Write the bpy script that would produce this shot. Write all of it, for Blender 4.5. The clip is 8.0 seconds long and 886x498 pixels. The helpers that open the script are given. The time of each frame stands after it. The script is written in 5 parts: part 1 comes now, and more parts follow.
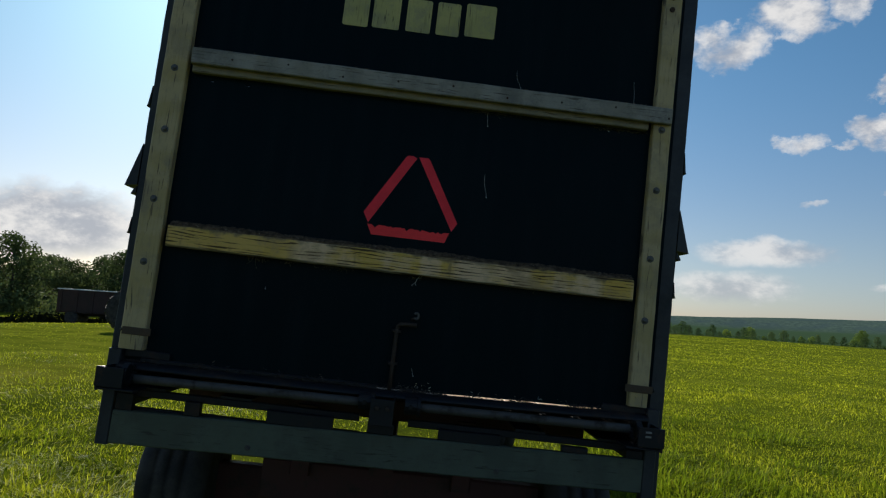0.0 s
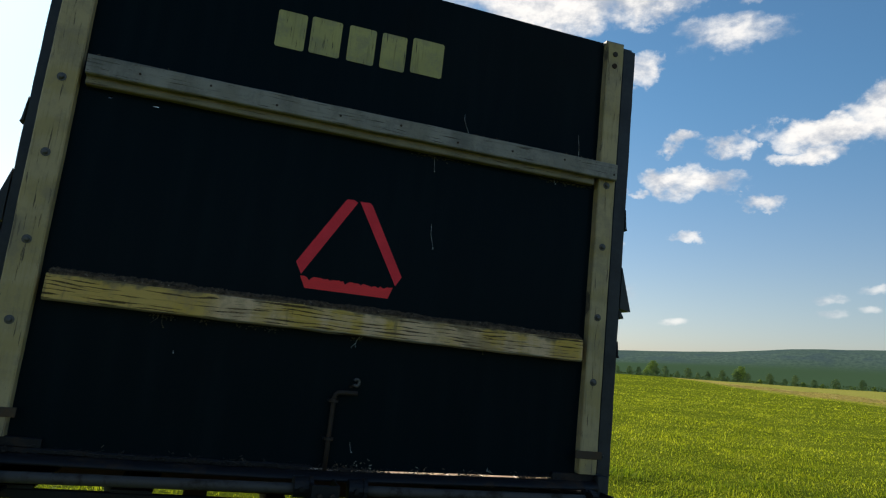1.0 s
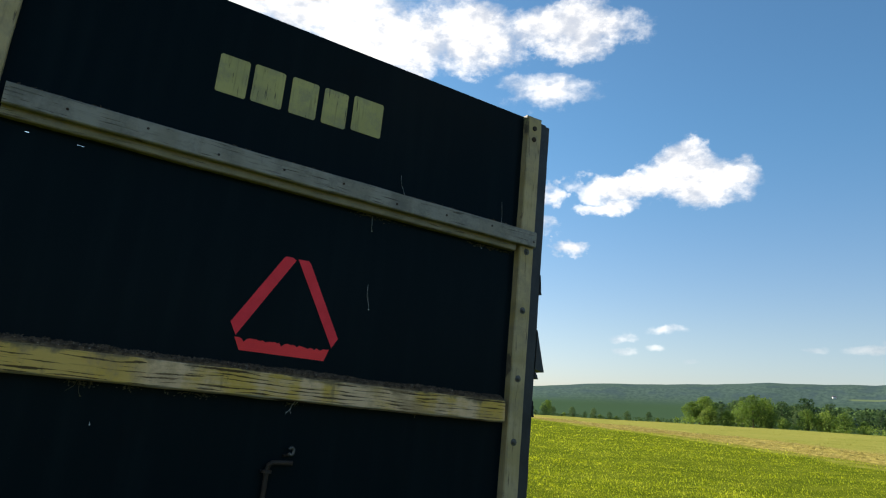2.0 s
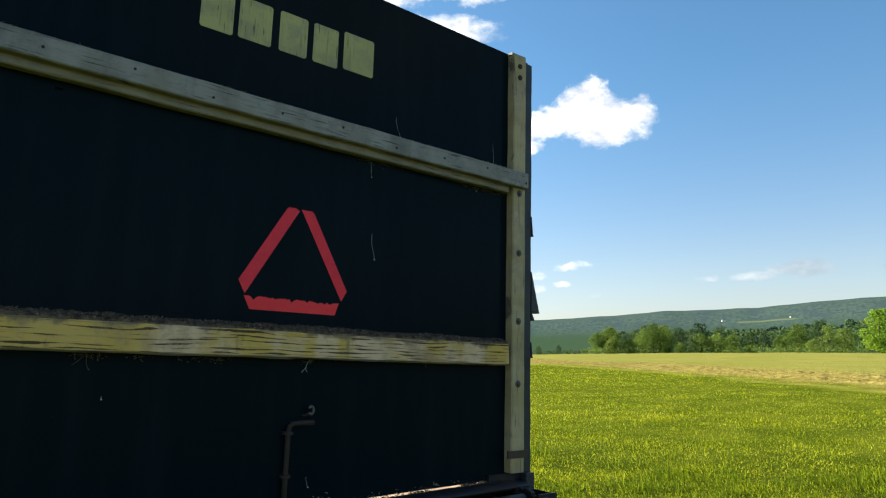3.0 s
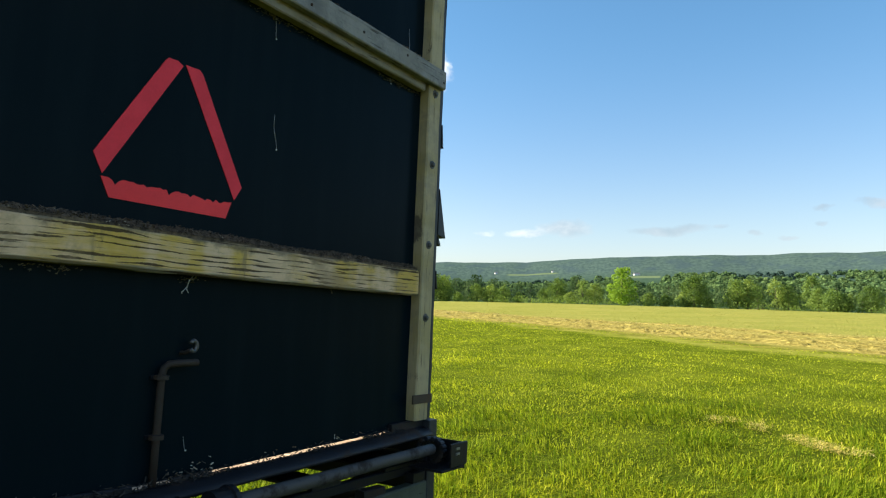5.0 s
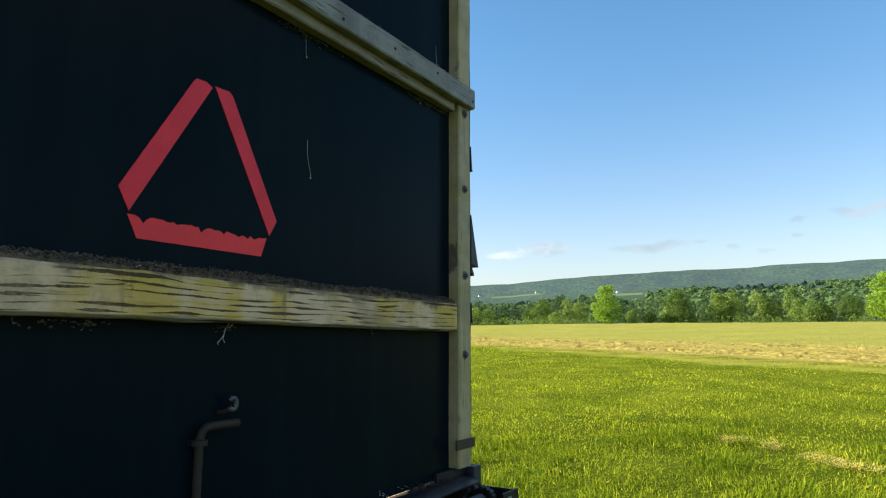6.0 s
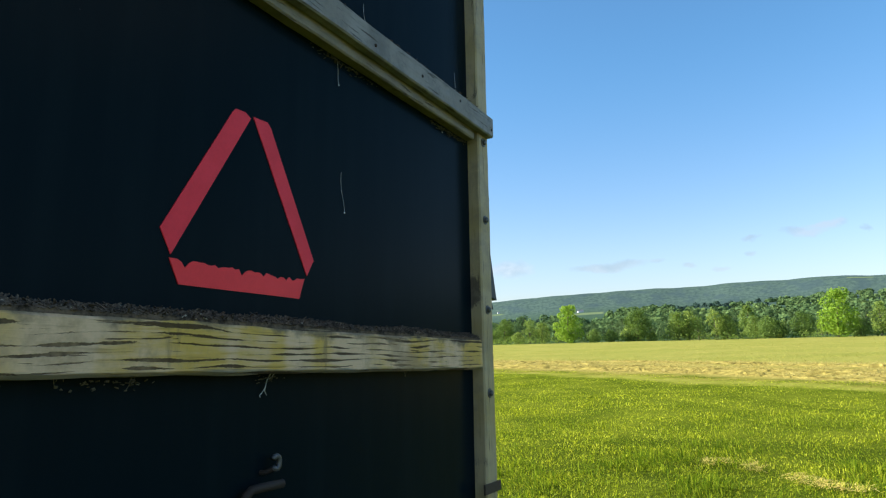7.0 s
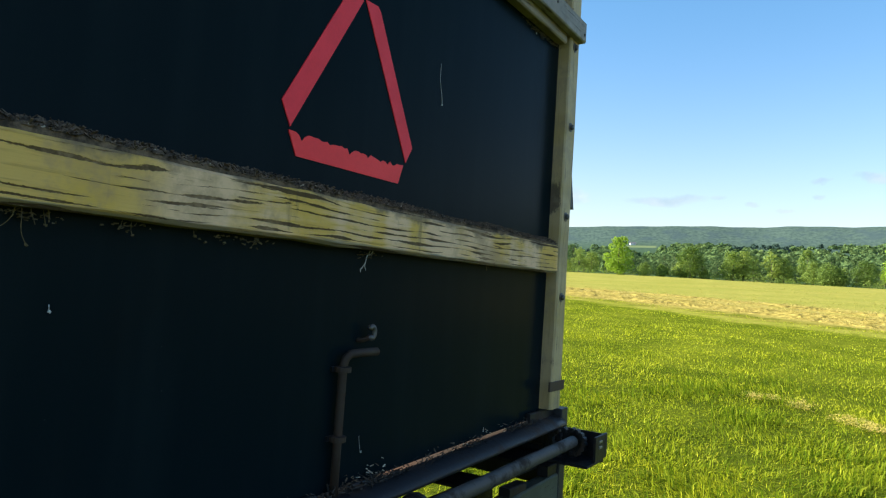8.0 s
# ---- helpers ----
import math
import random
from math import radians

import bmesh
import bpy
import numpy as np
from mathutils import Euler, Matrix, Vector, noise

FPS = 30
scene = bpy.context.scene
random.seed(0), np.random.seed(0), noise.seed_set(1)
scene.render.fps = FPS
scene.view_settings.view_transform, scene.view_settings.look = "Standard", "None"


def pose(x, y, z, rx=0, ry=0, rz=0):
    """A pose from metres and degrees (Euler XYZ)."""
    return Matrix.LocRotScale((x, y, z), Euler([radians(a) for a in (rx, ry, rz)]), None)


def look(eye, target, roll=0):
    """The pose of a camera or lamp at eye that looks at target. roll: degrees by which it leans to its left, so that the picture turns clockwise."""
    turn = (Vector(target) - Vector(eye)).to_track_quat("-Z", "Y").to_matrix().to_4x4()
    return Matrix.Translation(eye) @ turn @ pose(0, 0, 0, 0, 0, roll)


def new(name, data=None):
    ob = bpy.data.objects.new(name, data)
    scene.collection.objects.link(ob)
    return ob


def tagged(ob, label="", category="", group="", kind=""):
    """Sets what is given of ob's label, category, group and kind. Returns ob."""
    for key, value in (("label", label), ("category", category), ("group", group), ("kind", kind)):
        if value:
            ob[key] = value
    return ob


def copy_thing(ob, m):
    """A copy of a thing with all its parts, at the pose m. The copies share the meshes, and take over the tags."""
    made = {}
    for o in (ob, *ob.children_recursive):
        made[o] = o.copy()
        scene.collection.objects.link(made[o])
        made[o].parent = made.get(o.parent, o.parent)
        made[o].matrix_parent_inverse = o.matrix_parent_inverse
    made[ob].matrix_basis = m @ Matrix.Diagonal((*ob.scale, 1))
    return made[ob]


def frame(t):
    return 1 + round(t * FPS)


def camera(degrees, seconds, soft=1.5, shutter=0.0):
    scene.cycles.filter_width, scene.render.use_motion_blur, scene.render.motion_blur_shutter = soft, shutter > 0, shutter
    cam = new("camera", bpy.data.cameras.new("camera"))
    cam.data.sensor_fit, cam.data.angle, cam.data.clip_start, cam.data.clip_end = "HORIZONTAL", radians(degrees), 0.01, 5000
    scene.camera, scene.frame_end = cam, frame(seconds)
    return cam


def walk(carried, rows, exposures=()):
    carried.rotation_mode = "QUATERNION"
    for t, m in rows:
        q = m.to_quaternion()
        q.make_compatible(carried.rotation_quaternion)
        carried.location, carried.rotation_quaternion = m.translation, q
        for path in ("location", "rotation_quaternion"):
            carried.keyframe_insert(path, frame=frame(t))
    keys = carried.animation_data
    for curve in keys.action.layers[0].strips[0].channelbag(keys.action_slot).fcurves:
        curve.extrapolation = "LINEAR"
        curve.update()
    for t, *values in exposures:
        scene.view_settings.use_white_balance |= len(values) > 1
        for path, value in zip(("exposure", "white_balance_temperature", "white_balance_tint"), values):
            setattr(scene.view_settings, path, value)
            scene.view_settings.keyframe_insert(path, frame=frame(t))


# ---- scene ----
cam = camera(66.7, 8.0, soft=1.2)
# The wagon leans three degrees to its right; the path is written in the wagon's own frame.
SITE = pose(0, 0, 0, 0, 3.0, 0)
PATH = [
    (0, (0.064, -2.801, 1.322), (0.131, -0.811, 1.507), 6.74),
    (0.5, (-0.195, -2.639, 1.330), (0.133, -0.675, 1.519), 7.55),
    (1, (-0.366, -2.463, 1.386), (0.188, -0.571, 1.725), 6.19),
    (1.5, (-0.620, -2.411, 1.438), (0.331, -0.713, 1.900), 4.63),
    (1.7, (-0.697, -2.382, 1.452), (0.283, -0.708, 1.941), 5.81),
    (2.8, (-0.962, -2.080, 1.433), (0.202, -0.507, 1.850), 1.55),
    (3, (-1.019, -2.036, 1.440), (0.223, -0.508, 1.788), 1.54),
    (3.5, (-1.036, -1.914, 1.398), (0.303, -0.446, 1.625), 3.31),
    (4, (-0.944, -1.747, 1.384), (0.515, -0.394, 1.590), -0.36),
    (4.5, (-0.928, -1.579, 1.365), (0.628, -0.333, 1.531), 0.79),
    (4.7, (-0.953, -1.486, 1.363), (0.684, -0.350, 1.533), 2.03),
    (5.8, (-0.917, -1.179, 1.429), (0.781, -0.155, 1.694), 2.00),
    (6, (-0.904, -1.126, 1.410), (0.788, -0.098, 1.696), 0.11),
    (6.5, (-0.911, -0.950, 1.455), (0.869, -0.083, 1.737), -1.28),
    (7, (-0.928, -0.921, 1.462), (0.811, 0.004, 1.810), -0.91),
    (7.5, (-0.938, -0.930, 1.393), (0.724, 0.169, 1.569), 2.16),
    (8, (-1.002, -0.863, 1.395), (0.686, 0.204, 1.504), 3.75),
]
# time, stops, white balance
EXPOSURES = [(t, stops, kelvin, 10) for t, stops, kelvin in (
    (0.0, 0.26, 6600), (0.5, 0.40, 6650), (1.0, 0.68, 6850), (1.5, 0.94, 6850), (3.0, 1.38, 6950), (3.5, 1.52, 7000), (4.5, 1.56, 7000), (6.0, 1.60, 6900), (6.5, 1.60, 6800), (7.0, 1.60, 6500), (7.5, 1.66, 6650), (8.0, 1.78, 6800))]
walk(cam, [(t, SITE @ look(e, g, r)) for t, e, g, r in PATH], EXPOSURES)

# ---- world and sun ----
SUN_AZ, SUN_EL = -19.4, 27.7
sun = new("sun", bpy.data.lights.new("sun", "SUN"))
sun.data.energy, sun.data.angle, sun.data.color = 5.0, radians(0.53), (1.0, 0.93, 0.82)
_d = Vector((math.sin(radians(SUN_AZ)) * math.cos(radians(SUN_EL)), math.cos(radians(SUN_AZ)) * math.cos(radians(SUN_EL)), math.sin(radians(SUN_EL))))
sun.matrix_world = look(_d * 100, (0, 0, 0))


class Nodes:
    """Short hand for building node trees."""

    def __init__(self, tree):
        self.tree = tree

    def add(self, kind, ins=None, **props):
        n = self.tree.nodes.new(kind)
        if "operation" in props:
            n.operation = props["operation"]
        if "use_clamp" in props:
            n.use_clamp = props["use_clamp"]
        if "data_type" in props:
            n.data_type = props["data_type"]
        if "blend_type" in props:
            n.blend_type = props["blend_type"]
        if "interpolation_type" in props:
            n.interpolation_type = props["interpolation_type"]
        for k, v in (ins or {}).items():
            self.put(n.inputs[k], v)
        return n

    def put(self, socket, v):
        if isinstance(v, bpy.types.NodeSocket):
            self.tree.links.new(v, socket)
        else:
            socket.default_value = v

    def math(self, op, a, b=0.0, c=0.0, clamp=False):
        n = self.add("ShaderNodeMath", operation=op, use_clamp=clamp)
        self.put(n.inputs[0], a), self.put(n.inputs[1], b), self.put(n.inputs[2], c)
        return n.outputs[0]

    def mix(self, f, a, b, blend="MIX"):
        n = self.add("ShaderNodeMix", data_type="RGBA", blend_type=blend)
        self.put(n.inputs[0], f), self.put(n.inputs[6], a), self.put(n.inputs[7], b)
        return n.outputs[2]

    def ramp(self, f, *stops):
        n = self.add("ShaderNodeValToRGB", {"Fac": f})
        els = n.color_ramp.elements
        while len(els) < len(stops):
            els.new(0.5)
        for e, (p, c) in zip(els, stops):
            e.position, e.color = p, (c if len(c) == 4 else (*c, 1))
        return n.outputs["Color"]

    def step(self, v, a, b):
        n = self.add("ShaderNodeMapRange", {"Value": v, "From Min": a, "From Max": b}, interpolation_type="SMOOTHSTEP")
        return n.outputs[0]

    def noise(self, vec, scale, detail=4.0, rough=0.55, out="Fac", distort=0.0):
        n = self.add("ShaderNodeTexNoise", {"Scale": scale, "Detail": detail, "Roughness": rough, "Distortion": distort})
        if vec is not None:
            self.put(n.inputs["Vector"], vec)
        return n.outputs[out]

    def scaled(self, vec, s, rot=(0, 0, 0)):
        return self.add("ShaderNodeMapping", {"Vector": vec, "Scale": s, "Rotation": rot}).outputs[0]


def c4(*c):
    return (*c, 1.0)


world = bpy.data.worlds.new("world")
scene.world = world
world.use_nodes = True
W = Nodes(world.node_tree)
world.node_tree.nodes.clear()
sky = W.add("ShaderNodeTexSky")
sky.sky_type, sky.sun_disc, sky.sun_elevation, sky.sun_rotation = "NISHITA", False, radians(SUN_EL), radians(SUN_AZ)
sky.altitude, sky.air_density, sky.dust_density, sky.ozone_density = 300.0, 1.0, 0.7, 1.2
gen = W.add("ShaderNodeTexCoord").outputs["Generated"]
sep = W.add("ShaderNodeSeparateXYZ", {"Vector": gen})
az = W.math("DEGREES", W.math("ARCTAN2", sep.outputs[0], sep.outputs[1]))
el = W.math("DEGREES", W.math("ARCSINE", sep.outputs[2]))
n1 = W.noise(W.scaled(gen, (1, 1, 1.6)), 14.0, 7.0, 0.62)
n2 = W.noise(W.scaled(gen, (1, 1, 1.8)), 38.0, 5.0, 0.6)
# fair-weather cumulus: bearing, height, half width, half height, weight
CLOUDS = [
    (53.0, 18.5, 4.9, 2.3, 1.0), (52.4, 20.0, 2.7, 1.6, 0.9), (47.5, 17.9, 5.0, 1.3, 0.95), (45.6, 16.4, 2.8, 0.9, 0.8), (40.4, 17.5, 2.0, 0.9, 0.75), (36.8, 17.9, 1.8, 0.8, 0.8),
    (38.0, 14.6, 3.6, 1.3, 0.85), (35.3, 15.0, 2.6, 1.1, 0.9), (42.1, 12.9, 2.1, 0.8, 0.8), (37.3, 10.2, 1.6, 0.5, 0.8), (29.6, 14.05, 1.8, 0.9, 0.75), (32.8, 14.0, 1.3, 0.4, 0.6), (31.4, 9.65, 1.0, 0.35, 0.6),
    (18.4, 31.8, 9.5, 3.0, 1.15), (24.7, 29.4, 8.3, 3.0, 1.1), (33.0, 30.2, 5.8, 2.8, 1.1), (42.4, 30.8, 7.3, 2.2, 1.0), (40.4, 26.1, 4.9, 1.8, 0.65), (25.1, 21.4, 3.2, 1.8, 0.95), (29.4, 23.4, 3.0, 1.4, 0.9), (33.5, 23.8, 1.5, 1.2, 0.7), (26.0, 37.0, 15.0, 5.0, 1.0),
    (28.2, 6.0, 5.6, 1.2, 0.85), (25.5, 3.2, 5.5, 1.4, 0.8), (35.9, 3.75, 1.2, 0.3, 0.55), (46.8, 5.65, 1.5, 0.42, 0.48), (46.9, 4.55, 1.2, 0.4, 0.48), (50.6, 6.3, 2.0, 0.44, 0.5), (49.4, 5.0, 1.0, 0.32, 0.42), (52.1, 3.9, 0.8, 0.28, 0.45),
    (60.9, 4.95, 1.0, 0.3, 0.55), (67.6, 5.4, 2.6, 0.75, 0.95), (64.6, 5.0, 2.0, 0.4, 0.7), (76.0, 5.15, 3.6, 0.42, 0.9), (90.6, 6.7, 1.9, 0.36, 0.75), (92.3, 7.1, 1.6, 0.32, 0.75), (87.0, 6.35, 1.1, 0.28, 0.75), (86.9, 5.3, 0.55, 0.2, 0.75), (80.0, 5.2, 0.7, 0.22, 0.6), (82.3, 4.75, 0.6, 0.18, 0.7), (84.5, 4.5, 0.9, 0.22, 0.65), (95.0, 6.5, 0.5, 0.22, 0.75),
    (-28.0, 4.6, 7.0, 3.0, 1.2), (-16.0, 4.6, 8.0, 3.0, 1.1), (-12.0, 32.0, 16.0, 6.0, 0.8),
    (150.0, 26.0, 20.0, 5.0, 0.9), (-100.0, 24.0, 22.0, 6.0, 0.9), (-150.0, 35.0, 16.0, 6.0, 0.8), (120.0, 40.0, 14.0, 5.0, 0.7),
]
billow = W.add("ShaderNodeSeparateColor", {"Color": W.noise(W.scaled(gen, (1, 1, 1.3)), 17.0, 6.0, 0.6, "Color")})
low_calm = W.math("MULTIPLY_ADD", W.step(el, 3.0, 14.0), 0.75, 0.25)
az_b = W.math("ADD", az, W.math("MULTIPLY", W.math("MULTIPLY", W.math("SUBTRACT", billow.outputs[0], 0.5), 7.0), low_calm))
el_b = W.math("ADD", el, W.math("MULTIPLY", W.math("MULTIPLY", W.math("SUBTRACT", billow.outputs[1], 0.5), 4.6), low_calm))
cover = None
for a, e, wa, we, k in CLOUDS:
    da = W.math("DIVIDE", W.math("SUBTRACT", az_b, a), wa * 1.12)
    de = W.math("DIVIDE", W.math("SUBTRACT", el_b, e), we * 1.15)
    m = W.math("MULTIPLY", W.math("SUBTRACT", 1.0, W.math("ADD", W.math("MULTIPLY", da, da), W.math("MULTIPLY", de, de)), clamp=True), k)
    cover = m if cover is None else W.math("MAXIMUM", cover, m)
dens = W.math("ADD", cover, W.math("ADD", W.math("MULTIPLY", W.math("SUBTRACT", n1, 0.5), 0.9), W.math("MULTIPLY", W.math("SUBTRACT", n2, 0.5), 0.55)))
mask = W.math("MULTIPLY", W.step(dens, 0.02, 0.95), W.step(cover, 0.0, 0.30))
shade = W.step(W.math("ADD", n1, W.math("MULTIPLY", n2, 0.4)), 0.55, 0.85)
cloud = W.mix(shade, c4(5.2, 5.6, 6.4), c4(10.4, 10.3, 10.2))
cloud = W.mix(W.math("MULTIPLY", W.step(az, 55.0, 73.0), W.math("SUBTRACT", 1.0, W.step(el, 9.0, 11.0))), cloud, W.mix(shade, c4(2.1, 2.7, 3.3), c4(3.3, 3.8, 4.4)))
tone = W.mix(W.step(el, 0.0, 24.0), W.mix(W.step(el, 0.5, 7.0), c4(0.80, 0.87, 1.11), c4(0.87, 0.89, 1.02)), c4(0.60, 1.0, 1.21))
blue = W.mix(1.0, sky.outputs[0], tone, "MULTIPLY")
veil = W.math("MAXIMUM", W.math("MULTIPLY_ADD", W.step(el, 4.0, 15.0), 0.43, 0.50), W.math("SUBTRACT", 0.93, W.step(az, -12.0, 12.0)))
veil = W.math("MAXIMUM", veil, W.math("MULTIPLY", W.math("SUBTRACT", W.step(az, 12.0, 16.0), W.step(az, 50.0, 58.0)), 0.8))
skyc = W.mix(W.math("MULTIPLY", mask, veil), blue, cloud)
bg = W.add("ShaderNodeBackground", {"Color": skyc, "Strength": 0.065})
W.add("ShaderNodeOutputWorld", {"Surface": bg.outputs[0]})


# ---- materials ----
def material(name):
    m = bpy.data.materials.new(name)
    m.use_nodes = True
    m.node_tree.nodes.clear()
    return m, Nodes(m.node_tree)


def finish(N, color, rough=0.6, metal=0.0, bump=None, depth=0.002, spec=0.5, strength=0.6):
    s = N.add("ShaderNodeBsdfPrincipled", {"Base Color": color, "Roughness": rough, "Metallic": metal, "Specular IOR Level": spec})
    if bump is not None:
        b = N.add("ShaderNodeBump", {"Height": bump, "Distance": depth, "Strength": strength})
        N.put(s.inputs["Normal"], b.outputs[0])
    N.add("ShaderNodeOutputMaterial", {"Surface": s.outputs[0]})


def coords(N, kind="Object"):
    return N.add("ShaderNodeTexCoord").outputs[kind]


def make_panel_paint():
    m, N = material("dark_panel_paint")
    p = coords(N)
    streak = N.noise(N.scaled(p, (7, 7, 0.7)), 2.0, 5)
    grime = N.noise(p, 3.2, 6, 0.6)
    grain = N.noise(N.scaled(p, (60, 60, 6)), 3.0, 4)
    col = N.mix(N.step(streak, 0.42, 0.75), c4(0.0034, 0.0094, 0.0126), c4(0.0054, 0.0120, 0.0154))
    col = N.mix(N.math("MULTIPLY", N.step(grime, 0.55, 0.8), 0.5), col, c4(0.006, 0.008, 0.009))
    specks = N.step(N.noise(p, 95.0, 2, 0.5), 0.74, 0.80)
    col = N.mix(N.math("MULTIPLY", specks, 0.2), col, c4(0.10, 0.11, 0.10))
    rough = N.math("MULTIPLY_ADD", grime, 0.16, 0.15)
    finish(N, col, rough, 0.0, N.math("ADD", grain, N.math("MULTIPLY", grime, 2.0)), 0.0003, 0.022)
    return m


def make_peeling(name, paint_a, paint_b, bare, crack, along=0, amount=0.5, pitch=55.0, edge=None, yellow_to=None, run_scale=7.0):
    """Old paint that has split along the grain of a board running along the given axis."""
    m, N = material(name)
    p = coords(N)
    xyz = N.add("ShaderNodeSeparateXYZ", {"Vector": p})
    run, across = xyz.outputs[along], xyz.outputs[2 if along == 0 else 0]
    s = [26.0, 26.0, 26.0]
    s[along] = 1.5
    wob = N.noise(p, 3.0, 3, 0.5, "Color")
    q = N.add("ShaderNodeVectorMath", {0: p, 1: N.add("ShaderNodeVectorMath", {0: wob, 1: (0.014, 0.014, 0.014)}, operation="MULTIPLY").outputs[0]}, operation="ADD").outputs[0]
    grain = N.noise(N.scaled(q, s), 5.6, 4, 0.6)
    fine = N.noise(N.scaled(q, [v * 3 for v in s]), 1.7, 3, 0.6)
    blotch = N.noise(p, 4.5, 4, 0.55)
    big = N.noise(N.scaled(p, [6 if i == along else 2 for i in range(3)]), 1.1, 3, 0.5)
    # growth-ring lines: each has its own run of gaps and widths
    drift = N.noise(N.scaled(p, [1.0 if i == along else 3.0 for i in range(3)]), 2.6, 2, 0.5)
    level = N.math("ADD", N.math("MULTIPLY", across, pitch), N.math("MULTIPLY", drift, 3.4))
    level = N.math("ADD", level, N.math("ADD", N.math("MULTIPLY", fine, 0.5), N.math("MULTIPLY", N.noise(p, 190.0, 2, 0.6), 0.25)))
    ring = N.math("FLOOR", level)
    off = N.math("ABSOLUTE", N.math("SUBTRACT", N.math("FRACT", level), 0.5))
    vec = N.add("ShaderNodeCombineXYZ", {"X": N.math("MULTIPLY", run, run_scale), "Y": N.math("MULTIPLY", ring, 7.31), "Z": 0.0}).outputs[0]
    here = N.noise(vec, 1.0, 2, 0.5)
    girth = N.math("MULTIPLY", N.math("SUBTRACT", here, amount), 1.15)
    split = N.step(N.math("SUBTRACT", girth, off), -0.03, 0.05)
    flake = N.step(N.math("ADD", grain, N.math("MULTIPLY", N.math("SUBTRACT", blotch, 0.5), 0.40)), 0.655, 0.69)
    worn = N.math("MAXIMUM", split, flake)
    col = N.mix(N.step(N.math("ADD", big, N.math("MULTIPLY", N.math("SUBTRACT", fine, 0.5), 0.25)), 0.43, 0.60), paint_a, paint_b)
    if yellow_to is not None:
        reach = N.math("ADD", run, N.math("MULTIPLY", N.math("SUBTRACT", blotch, 0.5), 0.16))
        col = N.mix(N.math("MULTIPLY", N.step(reach, yellow_to + 0.03, yellow_to - 0.03), 0.85), col, paint_b)
    col = N.mix(N.math("MULTIPLY", N.step(blotch, 0.50, 0.72), 0.45), col, bare)
    col = N.mix(N.math("MULTIPLY", N.step(N.noise(p, 21.0, 4, 0.6), 0.56, 0.72), 0.35), col, bare)
    if edge is not None:
        low = N.math("ADD", across, N.math("MULTIPLY", N.math("SUBTRACT", grain, 0.5), 0.022))
        col = N.mix(N.math("MULTIPLY", N.step(low, edge + 0.011, edge + 0.004), 0.85), col, c4(0.13, 0.125, 0.095))
        smear = N.noise(N.scaled(p, (26, 26, 5)), 1.0, 4, 0.6)
        col = N.mix(N.math("MULTIPLY", N.step(smear, 0.62, 0.74), 0.55), col, c4(0.15, 0.11, 0.065))
        soil = N.math("ADD", across, N.math("MULTIPLY", N.math("SUBTRACT", N.noise(p, 11.0, 5, 0.65), 0.5), 0.11))
        col = N.mix(N.math("MULTIPLY", N.step(soil, edge + 0.070, edge + 0.092), 0.85), col, c4(0.13, 0.10, 0.062))
    col = N.mix(N.math("MULTIPLY", worn, 0.92), col, crack)
    col = N.mix(N.math("MULTIPLY", N.step(fine, 0.56, 0.72), 0.30), col, crack)
    grime = N.math("MULTIPLY", N.step(N.math("ADD", N.noise(p, 9.0, 5, 0.65), N.math("MULTIPLY", N.noise(p, 120.0, 3, 0.6), 0.3)), 0.60, 0.85), 0.6)
    col = N.mix(grime, col, bare)
    finish(N, col, N.math("MULTIPLY_ADD", worn, 0.25, 0.6), 0.0, N.math("SUBTRACT", N.math("MULTIPLY", fine, 0.4), worn), 0.003, 0.3)
    return m


def make_steel(name, base, rust, amount=0.5, rough=0.5, metal=0.6, spec=0.5):
    m, N = material(name)
    p = coords(N)
    a = N.noise(p, 9.0, 6, 0.65)
    b = N.noise(p, 70.0, 4, 0.6)
    f = N.step(N.math("ADD", a, N.math("MULTIPLY", b, 0.35)), 0.55 + 0.3 * (1 - amount), 0.75 + 0.3 * (1 - amount))
    col = N.mix(f, base, rust)
    finish(N, col, N.math("MULTIPLY_ADD", f, 0.35, rough), N.math("MULTIPLY_ADD", f, -metal, metal), b, 0.0015, spec)
    return m


def make_mottled(name, a, b, scale=6.0, rough=0.7, fine=60.0, depth=0.002, spec=0.3):
    m, N = material(name)
    p = coords(N)
    n = N.noise(p, scale, 6, 0.6)
    g = N.noise(p, fine, 4, 0.6)
    col = N.mix(N.step(N.math("ADD", n, N.math("MULTIPLY", g, 0.3)), 0.45, 0.85), a, b)
    finish(N, col, rough, 0.0, g, depth, spec)
    return m


